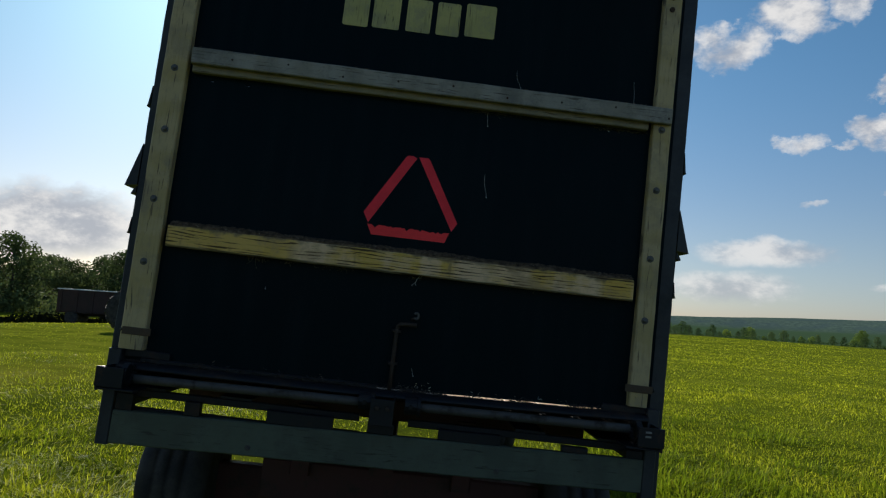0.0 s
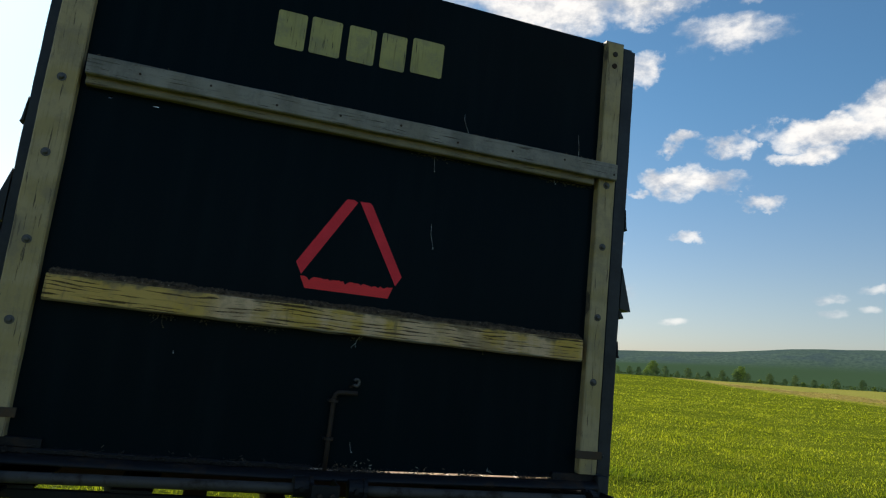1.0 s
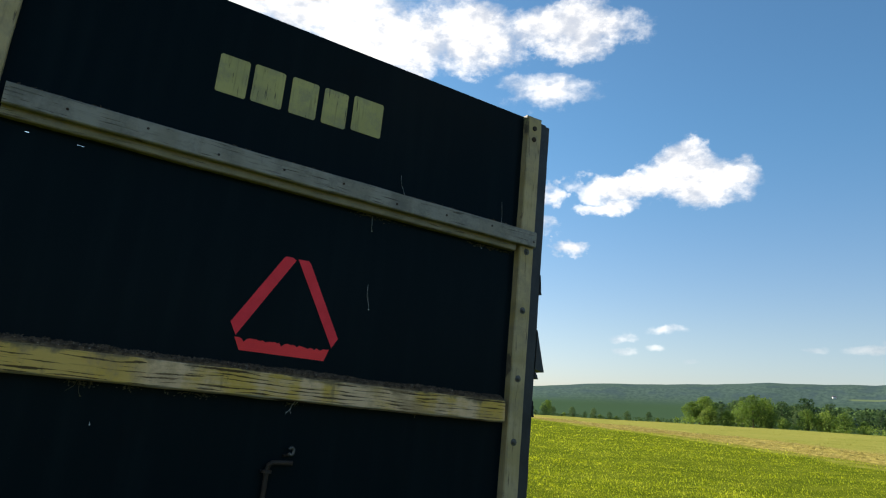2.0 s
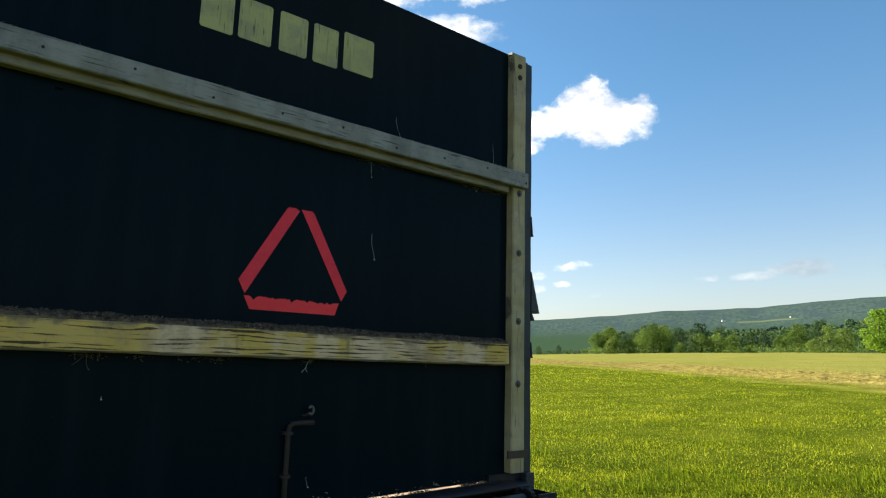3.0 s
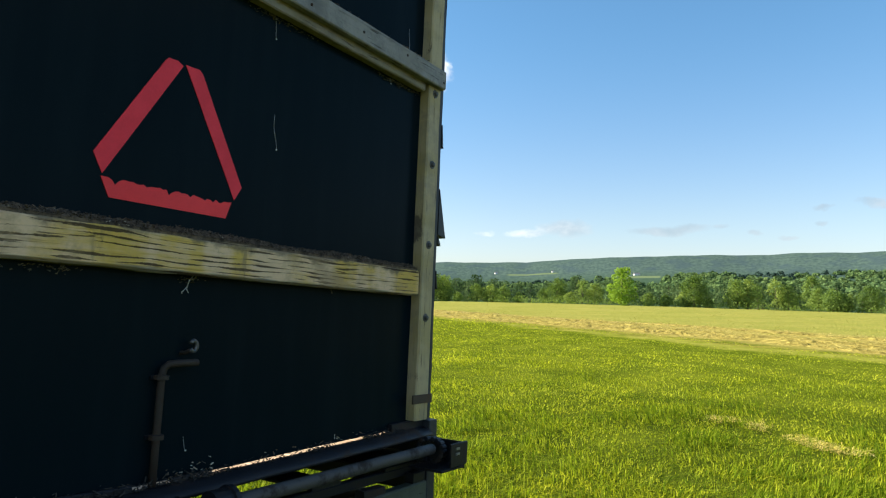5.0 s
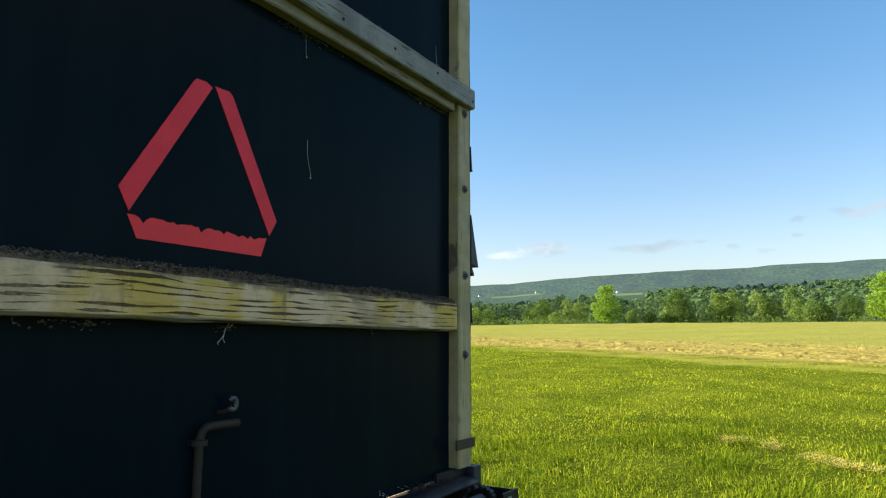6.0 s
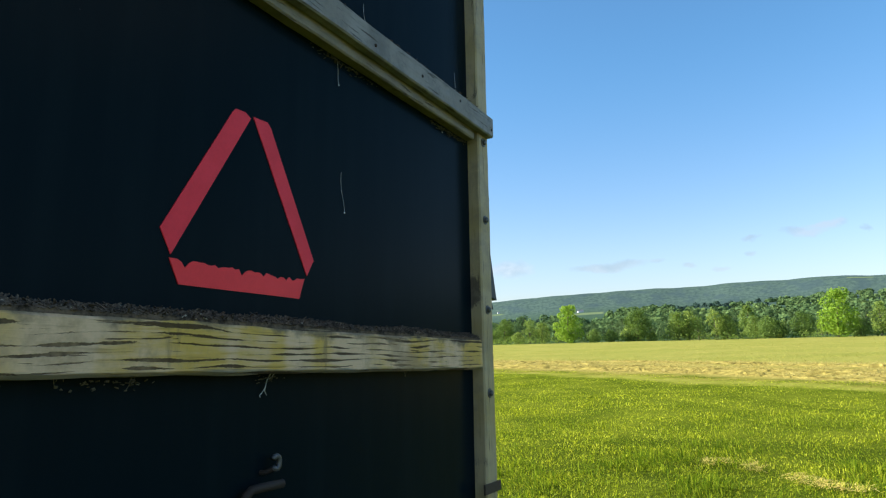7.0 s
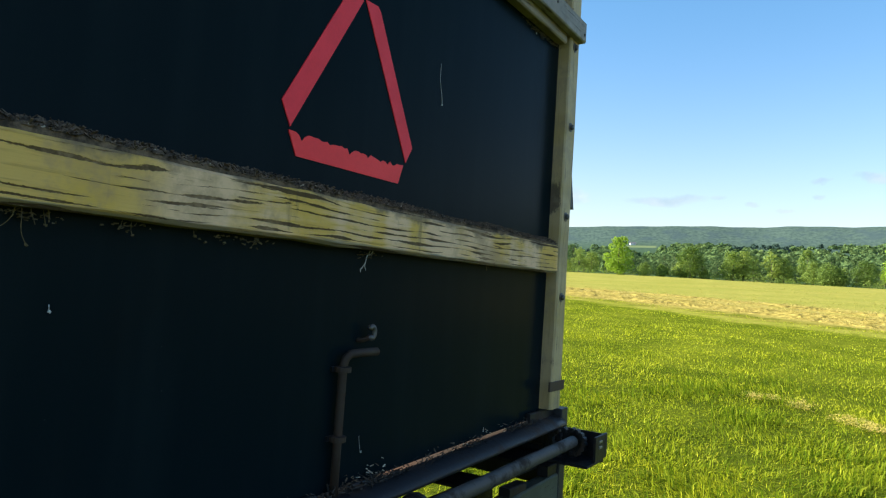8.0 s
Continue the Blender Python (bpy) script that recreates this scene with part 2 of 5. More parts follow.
def make_leaf(name, a, b, c, share=0.45, through_c=(0.20, 0.30, 0.02), spec=0.3, vary=False, patch=None, patch_size=1.0, rough=0.75):
    """Thin leaves: light passes through them."""
    m, N = material(name)
    rnd = N.add("ShaderNodeNewGeometry").outputs["Random Per Island"]
    obj = N.add("ShaderNodeObjectInfo").outputs["Random"]
    col = N.ramp(rnd, (0.0, a), (0.55, b), (1.0, c))
    dim = N.math("MULTIPLY_ADD", obj, 0.65, 0.55)
    col = N.mix(1.0, col, N.add("ShaderNodeCombineColor", {0: N.math("MULTIPLY", dim, N.math("MULTIPLY_ADD", obj, 0.3, 0.85)), 1: dim, 2: dim}).outputs[0], "MULTIPLY") if vary else col
    if patch is not None:
        p = N.add("ShaderNodeNewGeometry").outputs["Position"]
        f = N.step(N.math("ADD", N.math("MULTIPLY", N.noise(p, 0.45 / patch_size, 3, 0.5), 0.55), N.math("MULTIPLY", N.noise(p, 2.6 / patch_size, 3, 0.5), 0.45)), 0.40, 0.60)
        col = N.mix(f, N.mix(1.0, col, c4(*patch), "MULTIPLY"), col)
    d = N.add("ShaderNodeBsdfPrincipled", {"Base Color": col, "Roughness": rough, "Specular IOR Level": spec})
    t = N.add("ShaderNodeBsdfTranslucent", {"Color": N.mix(0.35, col, c4(*through_c))})
    s = N.add("ShaderNodeMixShader", {0: share, 1: d.outputs[0], 2: t.outputs[0]})
    N.add("ShaderNodeOutputMaterial", {"Surface": s.outputs[0]})
    return m


# direction of the mown rows across the field
ROW_DIR, ROW_NRM = (0.54, 0.84), (0.84, -0.54)


# bearing, half width in degrees, and the two distances of fields cleared on the hills
FIELDS = [(65.0, 2.3, 1375.0, 1440.0), (74.0, 1.5, 1145.0, 1225.0), (93.9, 0.9, 1760.0, 1830.0)]


def make_ground():
    m, N = material("meadow_ground")
    p = N.add("ShaderNodeNewGeometry").outputs["Position"]
    s = N.add("ShaderNodeSeparateXYZ", {"Vector": p})
    n = N.math("ADD", N.math("MULTIPLY", s.outputs[0], ROW_NRM[0]), N.math("MULTIPLY", s.outputs[1], ROW_NRM[1]))
    along = N.math("ADD", N.math("MULTIPLY", s.outputs[0], ROW_DIR[0]), N.math("MULTIPLY", s.outputs[1], ROW_DIR[1]))
    big = N.noise(p, 0.13, 5, 0.6)
    mid = N.noise(p, 0.9, 5, 0.6)
    fine = N.noise(p, 14.0, 5, 0.7)
    # Darker soil tone near the wagon also carries the shade between blades.
    near = N.mix(N.step(mid, 0.35, 0.7), c4(0.040, 0.060, 0.006), c4(0.088, 0.115, 0.010))
    near = N.mix(N.step(fine, 0.45, 0.75), near, c4(0.034, 0.046, 0.008))
    mown = N.step(N.math("ADD", N.math("MULTIPLY", s.outputs[0], -0.85), N.math("MULTIPLY", s.outputs[1], 0.25)), 4.5, 7.5)
    near = N.mix(mown, near, N.mix(N.step(mid, 0.35, 0.7), c4(0.150, 0.150, 0.020), c4(0.225, 0.195, 0.036)))
    away = N.math("SQRT", N.math("ADD", N.math("MULTIPLY", s.outputs[0], s.outputs[0]), N.math("MULTIPLY", s.outputs[1], s.outputs[1])))
    near = N.mix(N.math("MULTIPLY", N.step(away, 5.0, 13.0), 0.9), near, N.mix(N.step(mid, 0.35, 0.7), c4(0.075, 0.102, 0.009), c4(0.130, 0.155, 0.015)))
    far = N.mix(N.step(big, 0.35, 0.65), c4(0.215, 0.220, 0.046), c4(0.265, 0.250, 0.062))
    far = N.mix(N.math("MULTIPLY", N.step(mid, 0.4, 0.7), 0.4), far, c4(0.175, 0.205, 0.046))
    wob = N.math("MULTIPLY", N.math("SUBTRACT", N.noise(p, 0.35, 4, 0.6), 0.5), 2.4)
    nn = N.math("ADD", n, wob)
    line = N.mix(N.step(mid, 0.35, 0.65), c4(0.16, 0.18, 0.022), c4(0.235, 0.235, 0.045))
    cut = N.mix(N.step(mid, 0.35, 0.65), c4(0.105, 0.120, 0.018), c4(0.22, 0.20, 0.042))
    swath = N.mix(N.step(fine, 0.35, 0.65), c4(0.19, 0.165, 0.04), c4(0.38, 0.32, 0.09))
    swath = N.mix(N.step(mid, 0.52, 0.66), swath, cut)
    col = N.mix(N.step(nn, 14.2, 14.9), near, line)
    col = N.mix(N.step(nn, 15.2, 15.8), col, cut)
    col = N.mix(N.step(nn, 16.1, 17.0), col, swath)
    col = N.mix(N.step(nn, 22.5, 25.5), col, far)
    r = N.math("SQRT", N.math("ADD", N.math("MULTIPLY", s.outputs[0], s.outputs[0]), N.math("MULTIPLY", s.outputs[1], s.outputs[1])))
    bear = N.math("DEGREES", N.math("ARCTAN2", s.outputs[0], s.outputs[1]))
    plan = N.add("ShaderNodeCombineXYZ", {"X": N.math("MULTIPLY", bear, 1.0), "Y": N.math("MULTIPLY", r, 0.006), "Z": 0.0}).outputs[0]
    crown = N.noise(plan, 3.2, 4, 0.65)
    stand_of = N.noise(plan, 0.55, 4, 0.6)
    # Distance haze is put into the colour: far woods go blue-grey.
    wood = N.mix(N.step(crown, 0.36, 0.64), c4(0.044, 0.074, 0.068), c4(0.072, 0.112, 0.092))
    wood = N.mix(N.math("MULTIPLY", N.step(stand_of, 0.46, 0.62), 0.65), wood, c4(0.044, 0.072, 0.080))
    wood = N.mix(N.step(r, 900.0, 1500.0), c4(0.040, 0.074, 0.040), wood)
    # hay fields cleared on the hillside
    for a, half, r0, r1 in FIELDS:
        inside = N.math("MULTIPLY", N.step(N.math("ABSOLUTE", N.math("SUBTRACT", bear, a)), half, half * 0.8), N.math("MULTIPLY", N.step(r, r0, r0 + 25.0), N.step(r, r1, r1 - 25.0)))
        wood = N.mix(inside, wood, c4(0.115, 0.155, 0.080))
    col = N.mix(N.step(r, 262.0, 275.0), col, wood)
    finish(N, col, 1.0, 0.0, fine, 0.05, 0.0)
    return m


PANEL = make_panel_paint()
RAIL_CREAM = make_peeling("peeling_cream_paint", c4(0.73, 0.49, 0.285), c4(0.63, 0.39, 0.075), c4(0.38, 0.25, 0.13), c4(0.046, 0.026, 0.012), 0, 0.440, 78.0, 1.456, -0.43, 7.4)
RAIL_GREY = make_peeling("weathered_grey_paint", c4(0.29, 0.265, 0.225), c4(0.24, 0.215, 0.175), c4(0.13, 0.12, 0.105), c4(0.075, 0.063, 0.05), 0, 0.54, 80.0)
POST_PAINT = make_peeling("faded_khaki_paint", c4(0.46, 0.35, 0.185), c4(0.415, 0.31, 0.135), c4(0.27, 0.215, 0.14), c4(0.11, 0.085, 0.06), 2, 0.575, 60.0)
BATTEN_PAINT = make_peeling("dull_khaki_paint", c4(0.27, 0.225, 0.155), c4(0.24, 0.20, 0.12), c4(0.17, 0.145, 0.11), c4(0.09, 0.07, 0.05), 0, 0.55, 70.0)
BEAM_PAINT = make_peeling("grey_green_board", c4(0.078, 0.094, 0.070), c4(0.064, 0.077, 0.058), c4(0.056, 0.060, 0.048), c4(0.045, 0.045, 0.036), 0, 0.60, 40.0)
TAPE = make_mottled("red_reflective_tape", c4(0.94, 0.040, 0.060), c4(0.82, 0.030, 0.046), 9.0, 0.5, 240.0, 0.0004, 0.22)
TAPE_BRIGHT = make_mottled("bright_red_reflective_tape", c4(0.98, 0.040, 0.045), c4(0.88, 0.030, 0.036), 9.0, 0.5, 240.0, 0.0004, 0.3)
SIGN_PAINT = make_peeling("faded_yellow_sign_paint", c4(0.46, 0.40, 0.15), c4(0.40, 0.35, 0.13), c4(0.26, 0.24, 0.15), c4(0.06, 0.06, 0.045), 2, 0.60)
DARK_STEEL = make_steel("dark_painted_steel", c4(0.012, 0.013, 0.016), c4(0.042, 0.027, 0.019), 0.5, 0.45, 0.0, 0.2)
PIPE_STEEL = make_steel("worn_pipe_steel", c4(0.060, 0.054, 0.050), c4(0.022, 0.016, 0.012), 0.62, 0.55, 0.0, 0.3)
BRIGHT_STEEL = make_steel("galvanised_steel", c4(0.27, 0.26, 0.25), c4(0.18, 0.13, 0.09), 0.25, 0.38, 0.8)
RUST = make_steel("rusty_steel", c4(0.036, 0.026, 0.020), c4(0.050, 0.026, 0.016), 0.7, 0.65, 0.0, 0.25)
STRAP_RUST = make_steel("brown_rust", c4(0.075, 0.052, 0.034), c4(0.110, 0.062, 0.034), 0.6, 0.7, 0.0, 0.2)
EYE_STEEL = make_steel("dull_zinc", c4(0.095, 0.09, 0.085), c4(0.07, 0.048, 0.038), 0.5, 0.5, 0.4)
GEAR_RED = make_steel("faded_red_gear", c4(0.060, 0.014, 0.010), c4(0.045, 0.028, 0.020), 0.6, 0.6, 0.1)
RUBBER = make_mottled("tyre_rubber", c4(0.018, 0.018, 0.019), c4(0.055, 0.050, 0.045), 8.0, 0.8, 90.0)
FLOOR_WOOD = make_peeling("worn_floor_planks", c4(0.52, 0.39, 0.28), c4(0.46, 0.33, 0.23), c4(0.34, 0.24, 0.17), c4(0.16, 0.11, 0.08), 1, 0.58)
SIDE_SKIN = make_mottled("dark_side_sheet", c4(0.014, 0.017, 0.022), c4(0.035, 0.038, 0.042), 5.0, 0.5, 60.0)
CHAFF = make_mottled("grey_brown_chaff", c4(0.185, 0.128, 0.082), c4(0.034, 0.025, 0.018), 60.0, 0.9, 300.0)
HUSK = make_mottled("pale_husk", c4(0.52, 0.44, 0.32), c4(0.36, 0.29, 0.20), 60.0, 0.9, 300.0)
OLD_HAY = make_mottled("old_hay", c4(0.16, 0.125, 0.065), c4(0.085, 0.068, 0.04), 60.0, 0.9, 300.0)
LITTER = make_mottled("dark_litter", c4(0.05, 0.042, 0.034), c4(0.022, 0.020, 0.018), 60.0, 0.9, 300.0)
WEB = make_mottled("pale_cobweb", c4(0.62, 0.62, 0.60), c4(0.45, 0.45, 0.43), 60.0, 0.8, 300.0)
STRAW = make_leaf("dry_straw", (0.17, 0.135, 0.038), (0.40, 0.325, 0.090), (0.56, 0.47, 0.15), 0.25, (0.50, 0.42, 0.12))
STRAW_PALE = make_leaf("bleached_straw", (0.46, 0.36, 0.075), (0.62, 0.50, 0.12), (0.76, 0.63, 0.20), 0.3, (0.60, 0.48, 0.10))
GRASS = make_leaf("grass_blades", (0.065, 0.108, 0.006), (0.320, 0.372, 0.014), (0.74, 0.745, 0.064), 0.5, (0.40, 0.44, 0.012), 0.06, False, (0.70, 0.78, 0.85), 1.0, 0.52)
GRASS_LUSH = make_leaf("lush_grass_blades", (0.050, 0.095, 0.006), (0.120, 0.190, 0.010), (0.32, 0.38, 0.028), 0.5, (0.24, 0.33, 0.010), 0.04, rough=0.6)
CLOVER = make_leaf("clover_leaves", (0.045, 0.085, 0.008), (0.100, 0.150, 0.012), (0.21, 0.25, 0.020), 0.45, (0.22, 0.27, 0.010), 0.0)
LEAF = make_leaf("tree_leaves", (0.085, 0.150, 0.028), (0.150, 0.240, 0.045), (0.230, 0.320, 0.070), 0.45, vary=True)
LEAF_LIGHT = make_leaf("young_tree_leaves", (0.16, 0.29, 0.02), (0.22, 0.36, 0.03), (0.28, 0.40, 0.05), 0.5)
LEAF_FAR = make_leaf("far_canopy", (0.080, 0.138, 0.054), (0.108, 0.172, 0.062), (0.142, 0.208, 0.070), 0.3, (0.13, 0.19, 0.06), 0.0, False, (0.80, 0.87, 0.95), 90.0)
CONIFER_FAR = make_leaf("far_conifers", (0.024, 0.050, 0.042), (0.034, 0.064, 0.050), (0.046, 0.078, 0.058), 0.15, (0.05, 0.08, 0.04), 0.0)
LEAF_DARK = make_leaf("deep_green_leaves", (0.058, 0.112, 0.044), (0.082, 0.142, 0.052), (0.108, 0.170, 0.060), 0.35, (0.08, 0.13, 0.03), 0.1, True)
BARK = make_mottled("bark", c4(0.11, 0.09, 0.07), c4(0.05, 0.04, 0.032), 12.0, 0.9, 80.0, 0.01)
WHITE_WALL = make_mottled("white_boards", c4(0.78, 0.77, 0.74), c4(0.62, 0.61, 0.58), 3.0, 0.6, 30.0)
ROOF_GREY = make_mottled("grey_roofing", c4(0.16, 0.16, 0.17), c4(0.11, 0.11, 0.12), 3.0, 0.7, 30.0)
MAROON = make_mottled("maroon_box_paint", c4(0.045, 0.020, 0.019), c4(0.028, 0.016, 0.015), 2.0, 0.6, 30.0)
# Backlit shade is put into both leaf colours: near-black hedge, dimmer trees.
HEDGE_SHADE = make_leaf("shaded_hedge_leaves", (0.012, 0.018, 0.009), (0.018, 0.025, 0.011), (0.024, 0.032, 0.013), 0.0, spec=0.0)
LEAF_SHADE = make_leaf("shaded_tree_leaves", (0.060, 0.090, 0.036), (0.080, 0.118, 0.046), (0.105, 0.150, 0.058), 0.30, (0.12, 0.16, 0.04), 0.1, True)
GROUND = make_ground()


# ---- building helpers ----
def shade(me, smooth):
    if smooth:
        me.polygons.foreach_set("use_smooth", [True] * len(me.polygons))
    me.update()
    return me


def mesh_of(name, bm, mat, smooth=False):
    me = bpy.data.meshes.new(name)
    bmesh.ops.recalc_face_normals(bm, faces=bm.faces)
    bm.to_mesh(me)
    bm.free()
    me.materials.append(mat)
    return shade(me, smooth)


def part(name, bm, mat, parent, label="", smooth=False):
    ob = new(name, mesh_of(name, bm, mat, smooth))
    ob.parent = parent
    if label:
        tagged(ob, label)
    return ob


def thing(name, bm, mat, label, category, group="", kind="", m=None, smooth=False):
    ob = new(name, mesh_of(name, bm, mat, smooth))
    if m is not None:
        ob.matrix_world = m
    return tagged(ob, label, category, group, kind)


def loft(bm, ring, stations, jitter=0.0, seed=0.0, caps=True):
    """Carry a closed outline along stations; each station maps an outline point to space."""
    rows = []
    for i, st in enumerate(stations):
        row = []
        for p in ring:
            v = Vector(st(p))
            if jitter:
                v += Vector(noise.noise_vector(v * 9.0 + Vector((seed, seed * 1.7, 0)))) * jitter
            row.append(bm.verts.new(v))
        rows.append(row)
    n = len(ring)
    for a, b in zip(rows, rows[1:]):
        for k in range(n):
            bm.faces.new((a[k], a[(k + 1) % n], b[(k + 1) % n], b[k]))
    if caps:
        bm.faces.new(rows[0][::-1])
        bm.faces.new(rows[-1])
    return bm


def board(x0, x1, y0, y1, z0, z1, axis=0, c=0.004, jitter=0.0012, step=0.08, seed=0.0, bm=None):
    """A chamfered, slightly uneven board; axis is the way its grain runs."""
    bm = bm or bmesh.new()
    lo, hi = [x0, y0, z0], [x1, y1, z1]
    o = [a for a in range(3) if a != axis]
    a0, a1, b0, b1 = lo[o[0]], hi[o[0]], lo[o[1]], hi[o[1]]
    c = min(c, (a1 - a0) * 0.3, (b1 - b0) * 0.3)
    ring = [(a0 + c, b0), (a1 - c, b0), (a1, b0 + c), (a1, b1 - c), (a1 - c, b1), (a0 + c, b1), (a0, b1 - c), (a0, b0 + c)]
    n = max(1, int((hi[axis] - lo[axis]) / step))

    def at(t):
        def f(p):
            v = [0, 0, 0]
            v[axis], v[o[0]], v[o[1]] = t, p[0], p[1]
            return v
        return f
    return loft(bm, ring, [at(lo[axis] + (hi[axis] - lo[axis]) * i / n) for i in range(n + 1)], jitter, seed)


def tube(points, r, sides=12, bm=None, taper=None):
    """A round bar along points."""
    bm = bm or bmesh.new()
    pts = [Vector(p) for p in points]
    ring = [(math.cos(2 * math.pi * k / sides), math.sin(2 * math.pi * k / sides)) for k in range(sides)]
    stations = []
    up = None
    for i, p in enumerate(pts):
        d = (pts[min(i + 1, len(pts) - 1)] - pts[max(i - 1, 0)]).normalized()
        if up is None:
            up = Vector((0, 0, 1)) if abs(d.z) < 0.9 else Vector((1, 0, 0))
        s = d.cross(up).normalized()
        up = s.cross(d).normalized()
        rr = r if taper is None else taper[i]
        stations.append(lambda q, p=p, s=s, u=up, rr=rr: p + (s * q[0] + u * q[1]) * rr)
    return loft(bm, ring, stations)


def lathe(profile, centre, axis=0, sides=32, bm=None):
    """Turn a profile of (along, radius) round an axis."""
    bm = bm or bmesh.new()
    rows = []
    o = [a for a in range(3) if a != axis]
    for k in range(sides):
        w = 2 * math.pi * k / sides
        row = []
        for a, r in profile:
            v = [0, 0, 0]
            v[axis], v[o[0]], v[o[1]] = a, r * math.cos(w), r * math.sin(w)
            row.append(bm.verts.new(Vector(v) + Vector(centre)))
        rows.append(row)
    for k in range(sides):
        a, b = rows[k], rows[(k + 1) % sides]
        for i in range(len(profile) - 1):
            bm.faces.new((a[i], b[i], b[i + 1], a[i + 1]))
    for end in (0, -1):
        if profile[end][1] > 0.001:
            bm.faces.new([r[end] for r in rows])
    return bm


def prism(outline, y0, y1, bm=None):
    """An upright plate: outline in x and z, thickness in y."""
    bm = bm or bmesh.new()
    return loft(bm, outline, [lambda p: (p[0], y0, p[1]), lambda p: (p[0], y1, p[1])])


def soup(name, verts, faces, mat):
    me = bpy.data.meshes.new(name)
    me.from_pydata(verts, [], faces)
    me.materials.append(mat)
    me.update()
    return me


# ---- the land ----
RIDGE = [(-180, 1.6), (-60, 1.2), (-10, 0.7), (15, 0.65), (21, 0.70), (27, 0.88), (35.5, 1.22), (40.3, 1.45), (45.5, 1.80), (50, 1.92), (53, 2.15), (57.5, 2.42), (64.5, 2.42), (67.7, 2.70), (72.8, 2.94), (76, 3.04), (83, 2.97), (87.5, 3.11), (91.5, 3.22), (97, 3.08), (130, 2.6), (180, 1.6)]


def smooth01(v, a, b):
    t = np.clip((v - a) / (b - a), 0, 1)
    return t * t * (3 - 2 * t)


def land(x, y):
    """Height of the ground; works on arrays."""
    x, y = np.asarray(x, float), np.asarray(y, float)
    r = np.hypot(x, y)
    azm = np.degrees(np.arctan2(x, y))
    z = -x * math.tan(radians(3)) * np.exp(-((x / 2.6) ** 2 + ((y - 1.6) / 4.2) ** 2) ** 2)
    z = z - 1.5 * smooth01(-x * 0.85 + y * 0.25, 10, 42)
    z = z - 2.5 * np.clip((r - 30) / 225, 0, 1.6)
    z = z + 0.03 * np.sin(x * 0.9 + 1.3) * np.sin(y * 0.8) * smooth01(r, 4, 9) + 0.10 * np.sin(x * 0.11 + 0.4) * np.sin(y * 0.13 + 1.0) * smooth01(r, 25, 60)
    z = z + (0.7 * smooth01(azm, 5, 15) * (1 - smooth01(azm, 30, 46)) - 1.6 * smooth01(azm, 58, 100)) * np.clip((r - 30) / 225, 0, 1)
    top = np.interp(azm, [a for a, e in RIDGE], [e for a, e in RIDGE])
    roll = 1 + 0.008 * np.sin(azm * 0.9) + 0.003 * np.sin(azm * 7.3) + 0.006 * np.sin(azm * 2.3 + 1)
    crest = 2300 * np.tan(np.radians(top * roll))
    hill = smooth01(r, 430, 2350) ** 1.3 * (crest + 6)
    knoll = 4 * np.sin(x * 0.006 + 1) * np.sin(y * 0.007) * smooth01(r, 700, 1200)
    return z + hill + knoll - 0.15 * hill * smooth01(r, 2400, 4200)


def build_ground():
    rad = np.concatenate([[0.0], np.geomspace(0.5, 4600, 150)])
    na = 480
    verts, faces = [], []
    for i, r in enumerate(rad):
        for k in range(na):
            w = 2 * math.pi * k / na
            verts.append((r * math.sin(w), r * math.cos(w)))
    v = np.array(verts)
    z = land(v[:, 0], v[:, 1])
    verts = np.column_stack([v, z]).tolist()
    for i in range(len(rad) - 1):
        for k in range(na):
            a, b = i * na + k, i * na + (k + 1) % na
            if i == 0:
                faces.append((a, a + na, b + na))
            else:
                faces.append((a, a + na, b + na, b))
    ob = new("ground", shade(soup("ground", verts, faces, GROUND), True))
    tagged(ob, "green hay meadow with a mown band running to wooded hills", "ground", kind="structure")


build_ground()


# ---- the forage wagon ----
wagon = tagged(new("forage_wagon"), "old dark forage wagon with pale rails and a red tape triangle", "farm wagon")
wagon.matrix_world = SITE
FLOOR_Z, PANEL_Z0, PANEL_Z1, BOX_LEN = 0.958, 0.990, 2.845, 4.9


